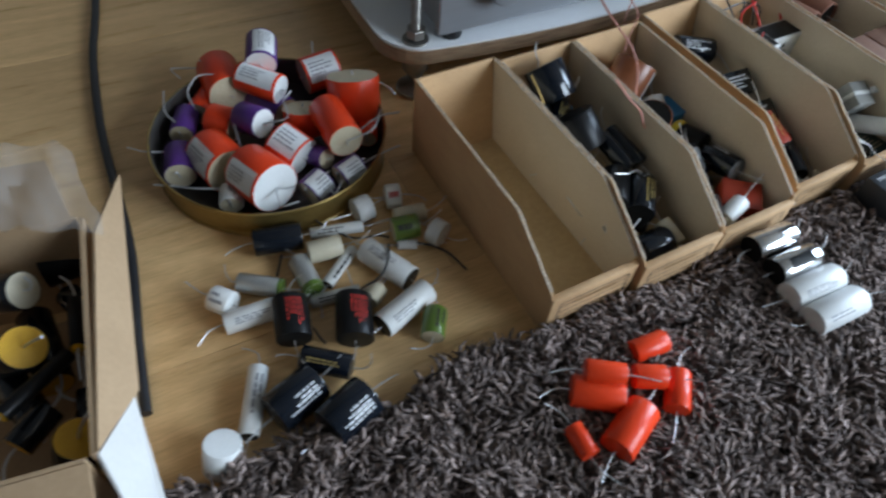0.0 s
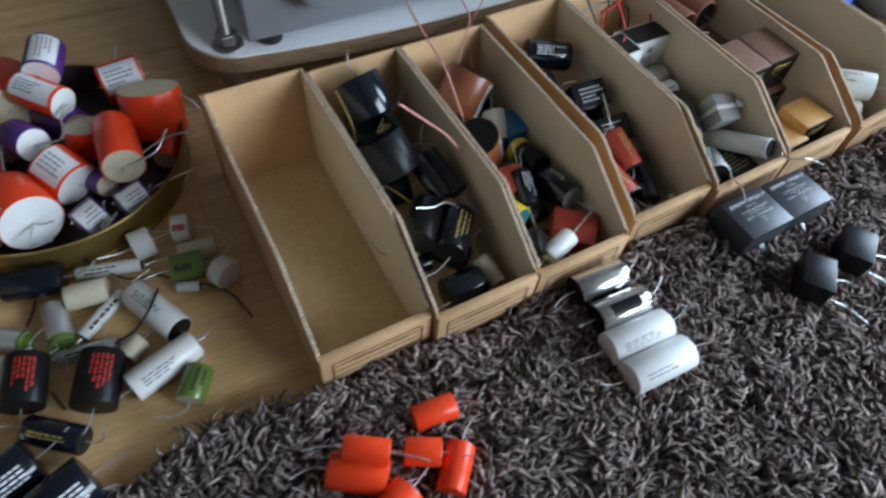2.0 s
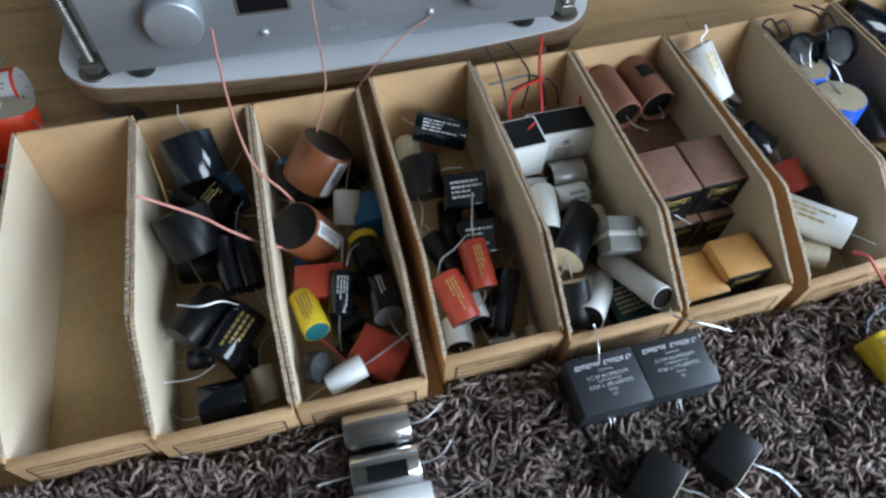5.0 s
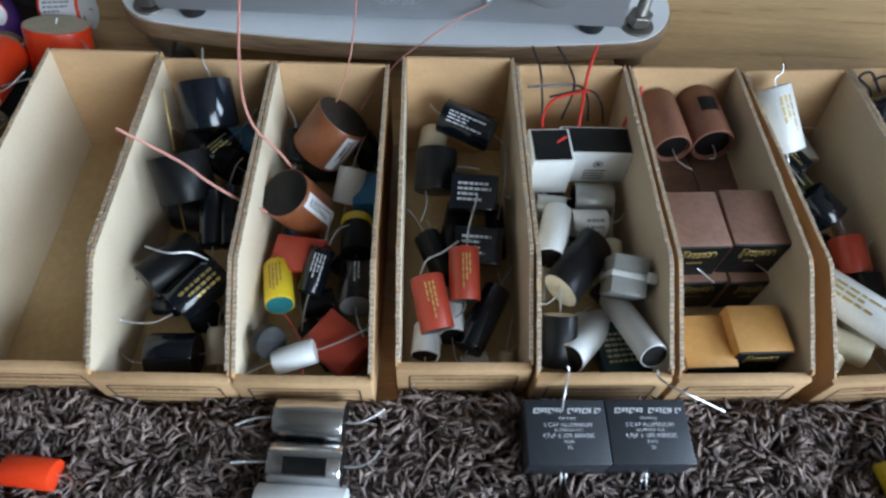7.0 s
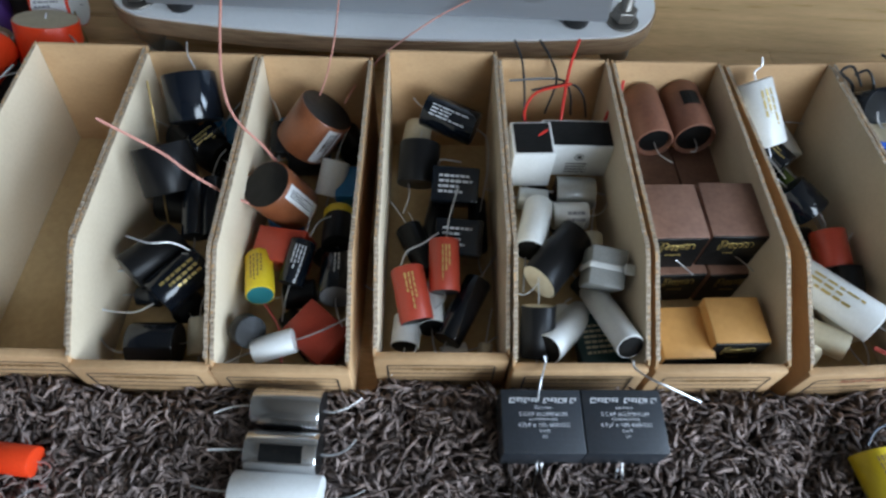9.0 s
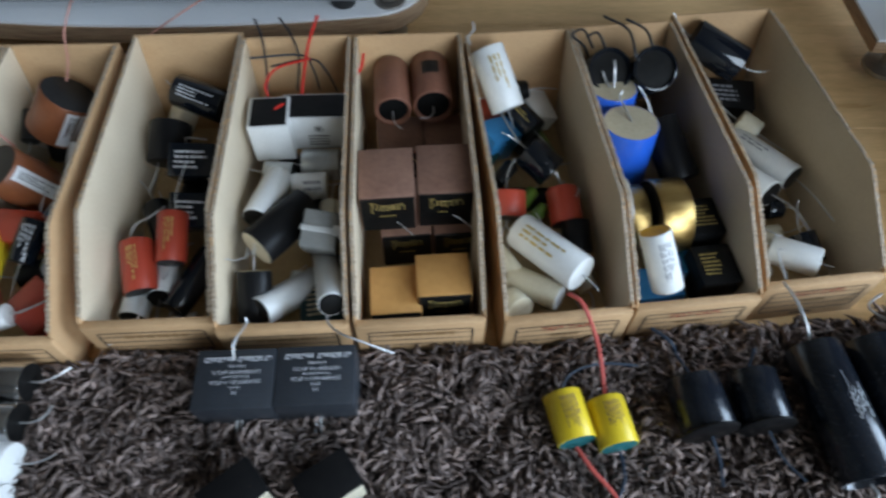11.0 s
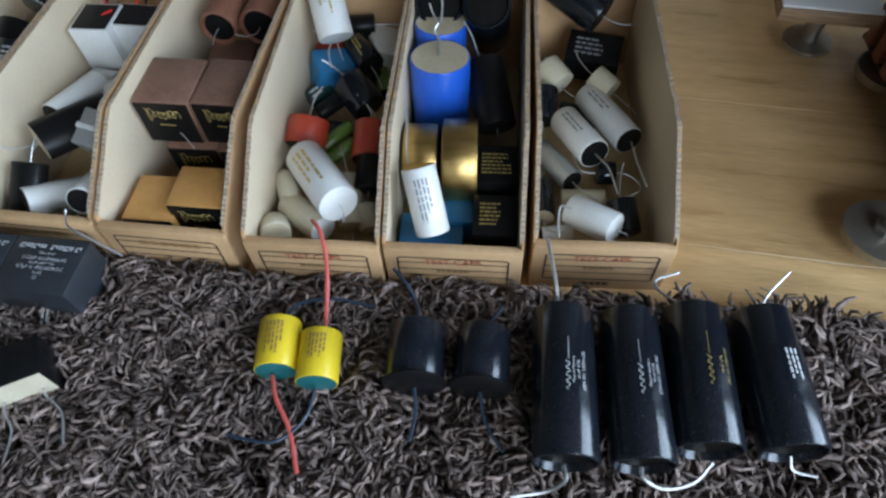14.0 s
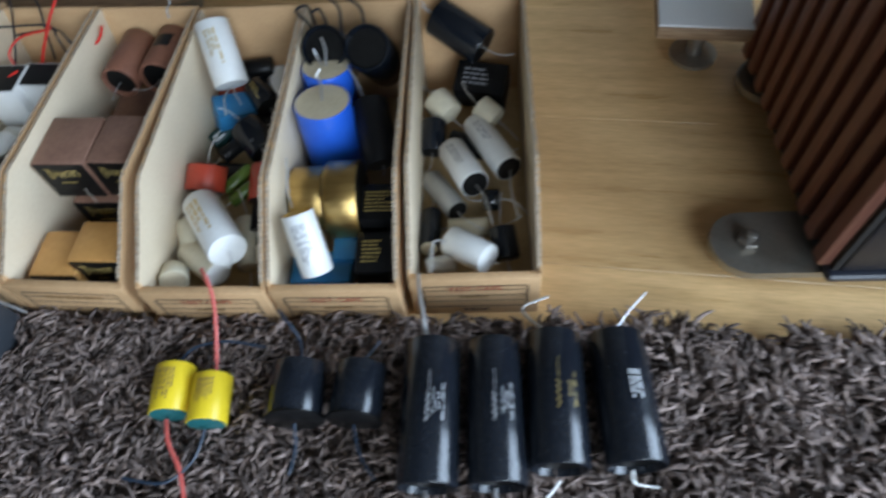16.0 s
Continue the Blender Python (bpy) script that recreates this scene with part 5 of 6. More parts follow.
cap((0.4418, 0.0754, 0.0840), (0.4578, 0.0445, 0.0460), 0.0129, WHITE, "shiny white capacitor with yellow end", ends=(AMBER, WHITE), ink=GREYINK, wide=0.8, lead=(0, 0), wires=[(LEAD, 0.0008, (0.4301, 0.0904, 0.0680), (0.4290, 0.0951, 0.0820), (0.4269, 0.1098, 0.0900), (0.4237, 0.1203, 0.0940))])
block((0.4963, 0.1114, 0.0390), (0.0340, 0.0380, 0.0340), 6.7, MATBLK, "black block capacitor with gold printing", ink=GOLDINK, lines=6)
block((0.5016, 0.0665, 0.0330), (0.0339, 0.0379, 0.0339), 6.9, MATBLK, "black block capacitor with gold printing", ink=GOLDINK, lines=6)
block((0.4528, 0.0597, 0.0180), (0.0500, 0.0300, 0.0240), 6.9, CYAN, "sky blue block capacitor")
block((0.4744, 0.0814, 0.0200), (0.0300, 0.0300, 0.0280), 6.9, CYAN, "sky blue block capacitor")
cap((0.4884, 0.1170, 0.0200), (0.4685, 0.1075, 0.0200), 0.0092, MATBLK, "black capacitor on the bin base")

# bin of white and cream capacitors
cap((0.5636, 0.2267, 0.0310), (0.6003, 0.1663, 0.0410), 0.0127, WHITE, "white capacitor with black end and long lead", ends=(WHITE, EPOXY), ink=GREYINK, wide=0.5, lines=2, lead=(0, 0), wires=[(LEAD, 0.0008, (0.6016, 0.1633, 0.0430), (0.6042, 0.1350, 0.0530), (0.6122, 0.1081, 0.0530))])
cap((0.5452, 0.1935, 0.0310), (0.5727, 0.1450, 0.0430), 0.0131, WHITE, "white capacitor with black end and bent lead", ends=(WHITE, EPOXY), ink=GREYINK, wide=0.5, lines=2, lead=(0, 0), wires=[(LEAD, 0.0008, (0.5731, 0.1456, 0.0430), (0.5831, 0.1273, 0.0490), (0.5886, 0.1121, 0.0490), (0.5922, 0.1025, 0.0470))])
cap((0.5280, 0.1702, 0.0150), (0.5584, 0.1301, 0.0230), 0.0102, SILVER, "silver white capacitor with black end", ends=(WHITE, EPOXY))
cap((0.5581, 0.0903, 0.0370), (0.5917, 0.0699, 0.0450), 0.0128, WHITE, "white capacitor with black end", ends=(EPOXY, WHITE), lead=(0, 0.01), wires=[(LEAD, 0.001, (0.5572, 0.0765, 0.0560), (0.5490, 0.0718, 0.0620), (0.5486, 0.0602, 0.0600), (0.5502, 0.0467, 0.0580))])
cap((0.5983, 0.1136, 0.0265), (0.6054, 0.0882, 0.0165), 0.0116, BLACK, "black capacitor beside the bin wall")
cap((0.5347, 0.1324, 0.0136), (0.5389, 0.0895, 0.0216), 0.0092, BLACK, "black capacitor with cream end", ends=(EPOXY, WAX))
cap((0.5228, 0.2496, 0.0400), (0.5395, 0.2330, 0.0340), 0.0140, CREAM, "cream capacitor in the bin", ends=(WAX, CREAM))
cap((0.5673, 0.2393, 0.0430), (0.5845, 0.2267, 0.0380), 0.0115, CREAM, "cream capacitor in the bin", ends=(WAX, CREAM))
cap((0.5263, 0.2208, 0.0380), (0.5276, 0.1905, 0.0280), 0.0115, BLACK, "black capacitor with blue shine")
cap((0.5205, 0.3058, 0.0905), (0.5672, 0.2818, 0.0755), 0.0181, BLACK, "bluish black capacitor leaning at the back", wires=[(LEAD, 0.0008, (0.5218, 0.3127, 0.0850), (0.5108, 0.3130, 0.0900), (0.5030, 0.3166, 0.0950))])
block((0.5655, 0.2747, 0.0350), (0.0498, 0.0338, 0.0299), -6.1, MATBLK, "black block capacitor with pale printing", ink=GREYINK, lines=4, tilt=(15, 0))
cap((0.5786, 0.1473, 0.0180), (0.5936, 0.1494, 0.0180), 0.0098, BLACK, "small black capacitor with wire stub")
cap((0.5383, 0.0749, 0.0180), (0.5623, 0.0809, 0.0180), 0.0072, WHITE, "small white capacitor with black end", ends=(EPOXY, WHITE), lead=(0, 0))
cap((0.5508, 0.1178, 0.0132), (0.5868, 0.1228, 0.0132), 0.0087, CREAM, "cream capacitor deep in the heap", ends=(WAX, WAX))
cap((0.5405, 0.2158, 0.0180), (0.5759, 0.2073, 0.0180), 0.0106, MATBLK, "black capacitor deep in the heap")

# on the rug
cap((-0.2757, -0.0741, 0.0260), (-0.2391, -0.0764, 0.0260), 0.0110, RED, "glossy orange-red film capacitor lying on the rug", group="orange-red capacitors on the rug", floor_z=0.02, ends=(RED, RED))
cap((-0.3352, -0.0766, 0.0450), (-0.3051, -0.0956, 0.0450), 0.0102, RED, "glossy orange-red film capacitor lying on the rug", group="orange-red capacitors on the rug", floor_z=0.02, ends=(RED, RED))
cap((-0.3497, -0.0823, 0.0300), (-0.3124, -0.1087, 0.0300), 0.0142, RED, "glossy orange-red film capacitor lying on the rug", group="orange-red capacitors on the rug", floor_z=0.02, ends=(RED, RED))
cap((-0.2934, -0.0961, 0.0340), (-0.2676, -0.1092, 0.0340), 0.0110, RED, "glossy orange-red film capacitor lying on the rug", group="orange-red capacitors on the rug", floor_z=0.02, ends=(RED, RED))
cap((-0.2491, -0.1083, 0.0260), (-0.2742, -0.1371, 0.0260), 0.0115, RED, "glossy orange-red film capacitor lying on the rug", group="orange-red capacitors on the rug", floor_z=0.02, ends=(RED, RED))
cap((-0.3009, -0.1233, 0.0300), (-0.3458, -0.1437, 0.0300), 0.0152, RED, "glossy orange-red film capacitor lying on the rug", group="orange-red capacitors on the rug", floor_z=0.02, ends=(RED, RED))
cap((-0.3657, -0.1097, 0.0260), (-0.3656, -0.1380, 0.0260), 0.0089, RED, "glossy orange-red film capacitor lying on the rug", group="orange-red capacitors on the rug", floor_z=0.02, ends=(RED, RED))
cap((-0.0900, -0.0300, 0.0330), (-0.0390, -0.0320, 0.0350), 0.0150, CHROME, "mirror foil capacitor with black ends on the rug", group="silver and white capacitors on the rug", floor_z=0.02, patch=(EPOXY, -0.6, 0.5, 0.55, 1.3), gauge=0.0009)
cap((-0.0890, -0.0620, 0.0320), (-0.0370, -0.0630, 0.0335), 0.0150, CHROME, "mirror foil capacitor with black label on the rug", group="silver and white capacitors on the rug", floor_z=0.02, patch=(EPOXY, -0.55, 0.62, -0.75, 0.05), gauge=0.0009)
cap((-0.0950, -0.0905, 0.0290), (-0.0320, -0.0920, 0.0310), 0.0150, WHITE, "thick white capacitor lying on the rug", group="silver and white capacitors on the rug", floor_z=0.02, ends=(WHITE, WHITE), ink=GREYINK, wide=0.5)
cap((-0.0940, -0.1205, 0.0270), (-0.0300, -0.1210, 0.0280), 0.0158, WHITE, "thick white capacitor lying on the rug", group="silver and white capacitors on the rug", floor_z=0.02, ends=(WHITE, WHITE), ink=GREYINK, wide=0.4, lines=2)
cap((0.3634, -0.0411, 0.0340), (0.3713, -0.0778, 0.0340), 0.0147, YELLOW, "yellow capacitor with teal ends on the rug", ends=(TEAL, TEAL), ink=OCHRE, wide=0.8, lines=5, lead=(0, 0), floor_z=0.02, group="yellow capacitors", wires=[(CORALW, 0.0016, (0.3704, -0.0812, 0.0340), (0.3788, -0.0967, 0.0360), (0.3936, -0.1149, 0.0340), (0.4059, -0.1395, 0.0320)), (BLUEW, 0.0012, (0.3640, -0.0364, 0.0340), (0.3737, -0.0244, 0.0360), (0.3969, -0.0162, 0.0340), (0.4266, -0.0169, 0.0320))])
cap((0.3952, -0.0454, 0.0340), (0.4016, -0.0814, 0.0340), 0.0146, YELLOW, "yellow capacitor with teal ends on the rug", ends=(TEAL, TEAL), ink=OCHRE, wide=0.8, lines=5, lead=(0, 0), floor_z=0.02, group="yellow capacitors", wires=[(CORALW, 0.0016, (0.3964, -0.0422, 0.0340), (0.3930, -0.0154, 0.0500), (0.3870, 0.0064, 0.0600), (0.3798, 0.0198, 0.0680), (0.3717, 0.0285, 0.0650)), (BLUEW, 0.0012, (0.4017, -0.0847, 0.0340), (0.4007, -0.1063, 0.0340), (0.3865, -0.1234, 0.0340), (0.3642, -0.1249, 0.0340), (0.3542, -0.1239, 0.0340))])
cap((0.4613, -0.0320, 0.0400), (0.4672, -0.0712, 0.0400), 0.0197, DUSTY, "short bluish black capacitor with scuffed sleeve on the rug", floor_z=0.02, flange=MATBLK, lead=(0, 0), group="short black capacitors on the rug", wires=[(BLUEW, 0.0013, (0.4617, -0.0275, 0.0400), (0.4557, -0.0123, 0.0400), (0.4488, -0.0050, 0.0500), (0.4361, 0.0066, 0.0500)), (BLUEW, 0.0013, (0.4679, -0.0751, 0.0400), (0.4715, -0.0902, 0.0350), (0.4708, -0.1081, 0.0320))])
cap((0.5075, -0.0274, 0.0400), (0.5099, -0.0669, 0.0400), 0.0188, DUSTY, "short bluish black capacitor lying on the rug", floor_z=0.02, flange=MATBLK, lead=(0, 0), group="short black capacitors on the rug", wires=[(BLUEW, 0.0013, (0.5071, -0.0244, 0.0400), (0.5148, -0.0107, 0.0400), (0.5171, -0.0058, 0.0400)), (BLUEW, 0.0011, (0.5104, -0.0707, 0.0400), (0.5173, -0.0890, 0.0350), (0.5308, -0.1045, 0.0320))])
cap((0.5583, -0.0079, 0.0450), (0.5685, -0.1084, 0.0450), 0.0208, DUSTY, "long glossy black capacitor with white printing on the rug", floor_z=0.02, lead=(0, 0), rim=0.004, words=[("Made in Germany", 0.0025, -0.10, -0.002), ("10 \u00b5F \u00b12%", 0.0030, -0.26, -0.002), ("630V AC 1200V DC", 0.0031, -0.44, -0.002)], group="long black capacitors on the rug", lines=3, wide=0.4, turn=-0.2, span=0.3, ink=WHITEINK, wires=[(LEAD, 0.0013, (0.5555, -0.0101, 0.0500), (0.5511, 0.0051, 0.0620), (0.5453, 0.0238, 0.0680), (0.5418, 0.0391, 0.0660)), (LEAD, 0.0013, (0.5670, -0.1097, 0.0450), (0.5690, -0.1178, 0.0450), (0.5603, -0.1234, 0.0350), (0.5386, -0.1301, 0.0320))])
cap((0.6018, -0.0029, 0.0450), (0.6144, -0.1021, 0.0450), 0.0199, DUSTY, "long glossy black capacitor with white printing on the rug", floor_z=0.02, lead=(0, 0), rim=0.004, words=[("Made in Germany", 0.0025, -0.20, -0.002), ("10 \u00b5F \u00b12%", 0.0030, -0.36, -0.002), ("630V AC 1200V DC", 0.0031, -0.54, -0.002)], group="long black capacitors on the rug", lines=3, wide=0.4, turn=-0.2, span=0.3, ink=WHITEINK, wires=[(LEAD, 0.0013, (0.6127, -0.1027, 0.0450), (0.6143, -0.1092, 0.0450), (0.6271, -0.1117, 0.0400), (0.6442, -0.1050, 0.0400), (0.6541, -0.0929, 0.0450))])
cap((0.6445, 0.0073, 0.0450), (0.6532, -0.0865, 0.0450), 0.0205, DUSTY, "long glossy black capacitor with gold printing on the rug", floor_z=0.02, lead=(0, 0), rim=0.004, words=[("10 \u00b5F \u00b12%", 0.0028, -0.32, -0.002), ("800V AC 1200V DC", 0.0029, -0.52, -0.002)], group="long black capacitors on the rug", lines=3, wide=0.4, turn=-0.2, span=0.3, ink=GOLDINK, wires=[(LEAD, 0.0011, (0.6397, 0.0116, 0.0450), (0.6258, 0.0240, 0.0400), (0.6220, 0.0330, 0.0400), (0.6401, 0.0461, 0.0350))])
cap((0.6884, 0.0119, 0.0450), (0.7022, -0.0791, 0.0450), 0.0204, DUSTY, "long glossy black capacitor lying on the rug", floor_z=0.02, lead=(0, 0), rim=0.004, group="long black capacitors on the rug", lines=3, wide=0.4, turn=-0.2, span=0.3, ink=WHITEINK, wires=[(LEAD, 0.0008, (0.6900, 0.0176, 0.0450), (0.6974, 0.0315, 0.0450), (0.7110, 0.0484, 0.0500)), (LEAD, 0.0009, (0.6996, -0.0809, 0.0450), (0.7024, -0.0877, 0.0400), (0.7179, -0.0875, 0.0350))])

# black blocks on the rug
big_block((0.1205, -0.0360, 0.0530), 2.5)
big_block((0.1795, -0.0330, 0.0530), 2.5)
cream_block((0.1310, -0.1150, 0.0480), -50)
cream_block((0.1950, -0.1080, 0.0480), -56)

# loose on the oak floor
cap((-0.6307, -0.0029, 0.0295), (-0.6388, -0.0099, 0.0008), 0.0152, WHITE, "short white capacitor standing on the oak floor", floor_z=0.0005, ends=(WHITE, WHITE), lead=(0, 0))
cap((-0.5859, 0.0614, 0.0093), (-0.6120, 0.0020, 0.0093), 0.0089, WHITE, "slim white tube capacitor with black end on the floor", ends=(WHITE, EPOXY), ink=GREYINK, lines=2, floor_z=0.0005)
cap((-0.5439, 0.0228, 0.0195), (-0.5872, 0.0061, 0.0195), 0.0190, BLACK, "thick black capacitor with white printing on the floor", ink=WHITEINK, wide=0.7, floor_z=0.0005)
cap((-0.5085, -0.0083, 0.0204), (-0.5502, -0.0247, 0.0204), 0.0200, BLACK, "thick black capacitor with white printing by the rug", ink=WHITEINK, wide=0.7, floor_z=0.0005)
cap((-0.5482, 0.0538, 0.0121), (-0.5106, 0.0252, 0.0121), 0.0117, BLACK, "black capacitor with gold marks on the floor", ink=GOLDINK, lines=2, wide=0.4, floor_z=0.0005)
cap((-0.5389, 0.1150, 0.0174), (-0.5486, 0.0701, 0.0174), 0.0170, MATBLK, "oval black capacitor with red printing on the floor", ink=REDPRINT, wide=0.9, squash=0.8, lines=5, floor_z=0.0005)
cap((-0.4827, 0.0921, 0.0184), (-0.4985, 0.0467, 0.0184), 0.0180, MATBLK, "oval black capacitor with red printing on the floor", ink=REDPRINT, wide=0.9, squash=0.8, lines=5, floor_z=0.0005)
cap((-0.6018, 0.1163, 0.0112), (-0.5347, 0.1146, 0.0112), 0.0108, WHITE, "long off-white capacitor with grey printing on the floor", ends=(WHITE, EPOXY), ink=GREYINK, wide=0.6, lines=3, floor_z=0.0005)
cap((-0.4494, 0.1457, 0.0136), (-0.4221, 0.0911, 0.0136), 0.0132, WHITE, "long off-white capacitor with black end on the floor", ends=(WHITE, EPOXY), ink=GREYINK, wide=0.6, lines=3, floor_z=0.0005)
cap((-0.4697, 0.0529, 0.0136), (-0.4125, 0.0732, 0.0136), 0.0132, WHITE, "long off-white capacitor with grey printing on the floor", ends=(EPOXY, WHITE), ink=GREYINK, wide=0.6, lines=3, floor_z=0.0005)
cap((-0.5775, 0.1588, 0.0102), (-0.5405, 0.1343, 0.0102), 0.0098, SILVER, "silver can capacitor with green end on the floor", ends=(WHITE, GREEN), band=(GREEN, 0.85, 1.0), floor_z=0.0005)
cap((-0.5160, 0.1609, 0.0110), (-0.5134, 0.1184, 0.0110), 0.0106, SILVER, "silver can capacitor with green end on the floor", ends=(WHITE, GREEN), band=(GREEN, 0.7, 1.0), floor_z=0.0005)
cap((-0.6042, 0.1494, 0.0131), (-0.5895, 0.1334, 0.0131), 0.0127, WHITE, "short white capacitor on the floor", ends=(WHITE, WHITE), ink=GREYINK, lines=2, floor_z=0.0005)
cap((-0.5504, 0.1968, 0.0148), (-0.5021, 0.1875, 0.0148), 0.0144, BLACK, "glossy black capacitor with long leads on the floor", floor_z=0.0005)
cap((-0.5038, 0.1642, 0.0121), (-0.4689, 0.1606, 0.0121), 0.0117, CREAM, "cream tube capacitor on the floor", ends=(WAX, WAX), floor_z=0.0005)
cap((-0.4991, 0.1229, 0.0067), (-0.4593, 0.1551, 0.0067), 0.0063, WHITE, "slim white resistor with dark dots on the floor", ink=INK, lines=1, floor_z=0.0005)
cap((-0.4929, 0.1921, 0.0069), (-0.4377, 0.1801, 0.0069), 0.0065, WHITE, "slim white resistor with dark marks on the floor", ink=INK, lines=2, floor_z=0.0005)
cap((-0.5203, 0.1101, 0.0068), (-0.4720, 0.1040, 0.0068), 0.0064, SILVER, "slim grey capacitor on the floor", ink=INK, lines=2, floor_z=0.0005)
cap((-0.4411, 0.1952, 0.0148), (-0.4222, 0.1979, 0.0148), 0.0144, WHITE, "short white capacitor on the floor", ends=(WHITE, WHITE), floor_z=0.0005)
cap((-0.4018, 0.2032, 0.0140), (-0.3857, 0.1996, 0.0140), 0.0136, WHITE, "short white capacitor on the floor", ends=(WHITE, WHITE), ink=REDPRINT, lines=1, floor_z=0.0005)
cap((-0.3749, 0.1416, 0.0146), (-0.3674, 0.1281, 0.0146), 0.0141, WHITE, "short white capacitor on the floor", ends=(WHITE, WHITE), floor_z=0.0005)
cap((-0.4038, 0.1751, 0.0101), (-0.3689, 0.1709, 0.0101), 0.0097, CREAM, "short cream capacitor on the floor", ends=(WAX, WAX), floor_z=0.0005)
cap((-0.4138, 0.1569, 0.0135), (-0.3855, 0.1534, 0.0135), 0.0131, GREEN, "glossy olive green capacitor with wax end on the floor", ends=(WAX, WAX), ink=INK, lines=1, floor_z=0.0005)
cap((-0.4151, 0.0490, 0.0122), (-0.4314, 0.0231, 0.0122), 0.0117, GREEN, "glossy green capacitor with wax end on the floor", ends=(WAX, WAX), ink=INK, lines=2, floor_z=0.0005)
cap((-0.4536, 0.0971, 0.0099), (-0.4691, 0.0862, 0.0099), 0.0095, CREAM, "small cream capacitor on the floor", ends=(WAX, WAX), floor_z=0.0005)
cap((-0.4142, 0.1424, 0.0054), (-0.3947, 0.1349, 0.0054), 0.0050, WHITE, "slim white resistor on the floor", floor_z=0.0005)
black_wire((-0.4901, 0.2179, 0.0200), (-0.4825, 0.2038, 0.0120), (-0.4676, 0.1829, 0.0080), (-0.4504, 0.1680, 0.0060), (-0.4285, 0.1643, 0.0040), (-0.4190, 0.1540, 0.0080))
black_wire((-0.4280, 0.1330, 0.0250), (-0.4382, 0.1119, 0.0300), (-0.4530, 0.0958, 0.0300), (-0.4726, 0.0967, 0.0200))
black_wire((-0.3942, 0.1380, 0.0040), (-0.3817, 0.1268, 0.0060), (-0.3695, 0.1104, 0.0060), (-0.3615, 0.0850, 0.0040))
black_wire((-0.5285, 0.1755, 0.0100), (-0.5348, 0.1656, 0.0050), (-0.5408, 0.1551, 0.0040))
black_wire((-0.5281, 0.0797, 0.0100), (-0.5254, 0.0696, 0.0050), (-0.5227, 0.0636, 0.0030))

# heap in the brass tin
cap((-0.5148, 0.4693, 0.0328), (-0.5137, 0.4039, 0.0386), 0.0254, RED, "large orange-red capacitor with cream end in the tin", floor_z=0.03, gauge=0.0009, lead=(0.006, 0.006), group="capacitors in the tin", ends=(WAX, WAX), wires=[(LEAD, 0.0010, (-0.5148, 0.4693, 0.0328), (-0.5537, 0.4788, 0.0371), (-0.5668, 0.4795, 0.0386), (-0.5602, 0.4596, 0.0371)), (LEAD, 0.0010, (-0.5137, 0.4039, 0.0386), (-0.5247, 0.4386, 0.0458), (-0.5326, 0.4655, 0.0515))])
cap((-0.4969, 0.4126, 0.0566), (-0.4604, 0.3738, 0.0537), 0.0174, RED, "orange-red capacitor with white label on the heap", floor_z=0.03, gauge=0.0009, lead=(0.006, 0.006), group="capacitors in the tin", ends=(WAX, WHITE), paper=True, ink=GREYINK, wide=0.75, lines=4, wires=[(LEAD, 0.0010, (-0.4604, 0.3738, 0.0537), (-0.4641, 0.3520, 0.0566), (-0.4522, 0.3595, 0.0594)), (LEAD, 0.0010, (-0.4969, 0.4126, 0.0566), (-0.5381, 0.4247, 0.0602), (-0.5542, 0.4127, 0.0587), (-0.5598, 0.4014, 0.0551), (-0.5584, 0.3831, 0.0522))])
cap((-0.4587, 0.4462, 0.0746), (-0.4713, 0.4065, 0.0695), 0.0183, PURPLE, "purple capacitor with white label standing in the heap", floor_z=0.03, gauge=0.0009, lead=(0.006, 0.006), group="capacitors in the tin", ends=(WAX, WHITE), paper=True, ink=GREYINK, wide=0.75, lines=4)
cap((-0.4223, 0.4133, 0.0335), (-0.3779, 0.4159, 0.0364), 0.0224, RED, "orange-red capacitor with white label in the tin", floor_z=0.03, gauge=0.0009, lead=(0.006, 0.006), group="capacitors in the tin", ends=(WAX, WHITE), paper=True, ink=GREYINK, wide=0.75, lines=4, wires=[(LEAD, 0.0010, (-0.3779, 0.4159, 0.0364), (-0.3940, 0.4165, 0.0450), (-0.3766, 0.4222, 0.0479)), (LEAD, 0.0010, (-0.4223, 0.4133, 0.0335), (-0.4072, 0.4185, 0.0443), (-0.3953, 0.4531, 0.0522))])
cap((-0.3786, 0.3551, 0.0638), (-0.3833, 0.3373, 0.0200), 0.0311, RED, "largest orange-red capacitor with cream top in the tin", floor_z=0.03, gauge=0.0009, lead=(0.006, 0.006), group="capacitors in the tin", ends=(WAX, WAX), wires=[(LEAD, 0.0010, (-0.3786, 0.3551, 0.0638), (-0.3481, 0.3369, 0.0566), (-0.3365, 0.3240, 0.0458))])
cap((-0.4460, 0.3404, 0.0479), (-0.4489, 0.3316, 0.0200), 0.0234, RED, "orange-red capacitor with wax top in the tin", floor_z=0.03, gauge=0.0009, lead=(0.006, 0.006), group="capacitors in the tin", ends=(WAX, WAX))
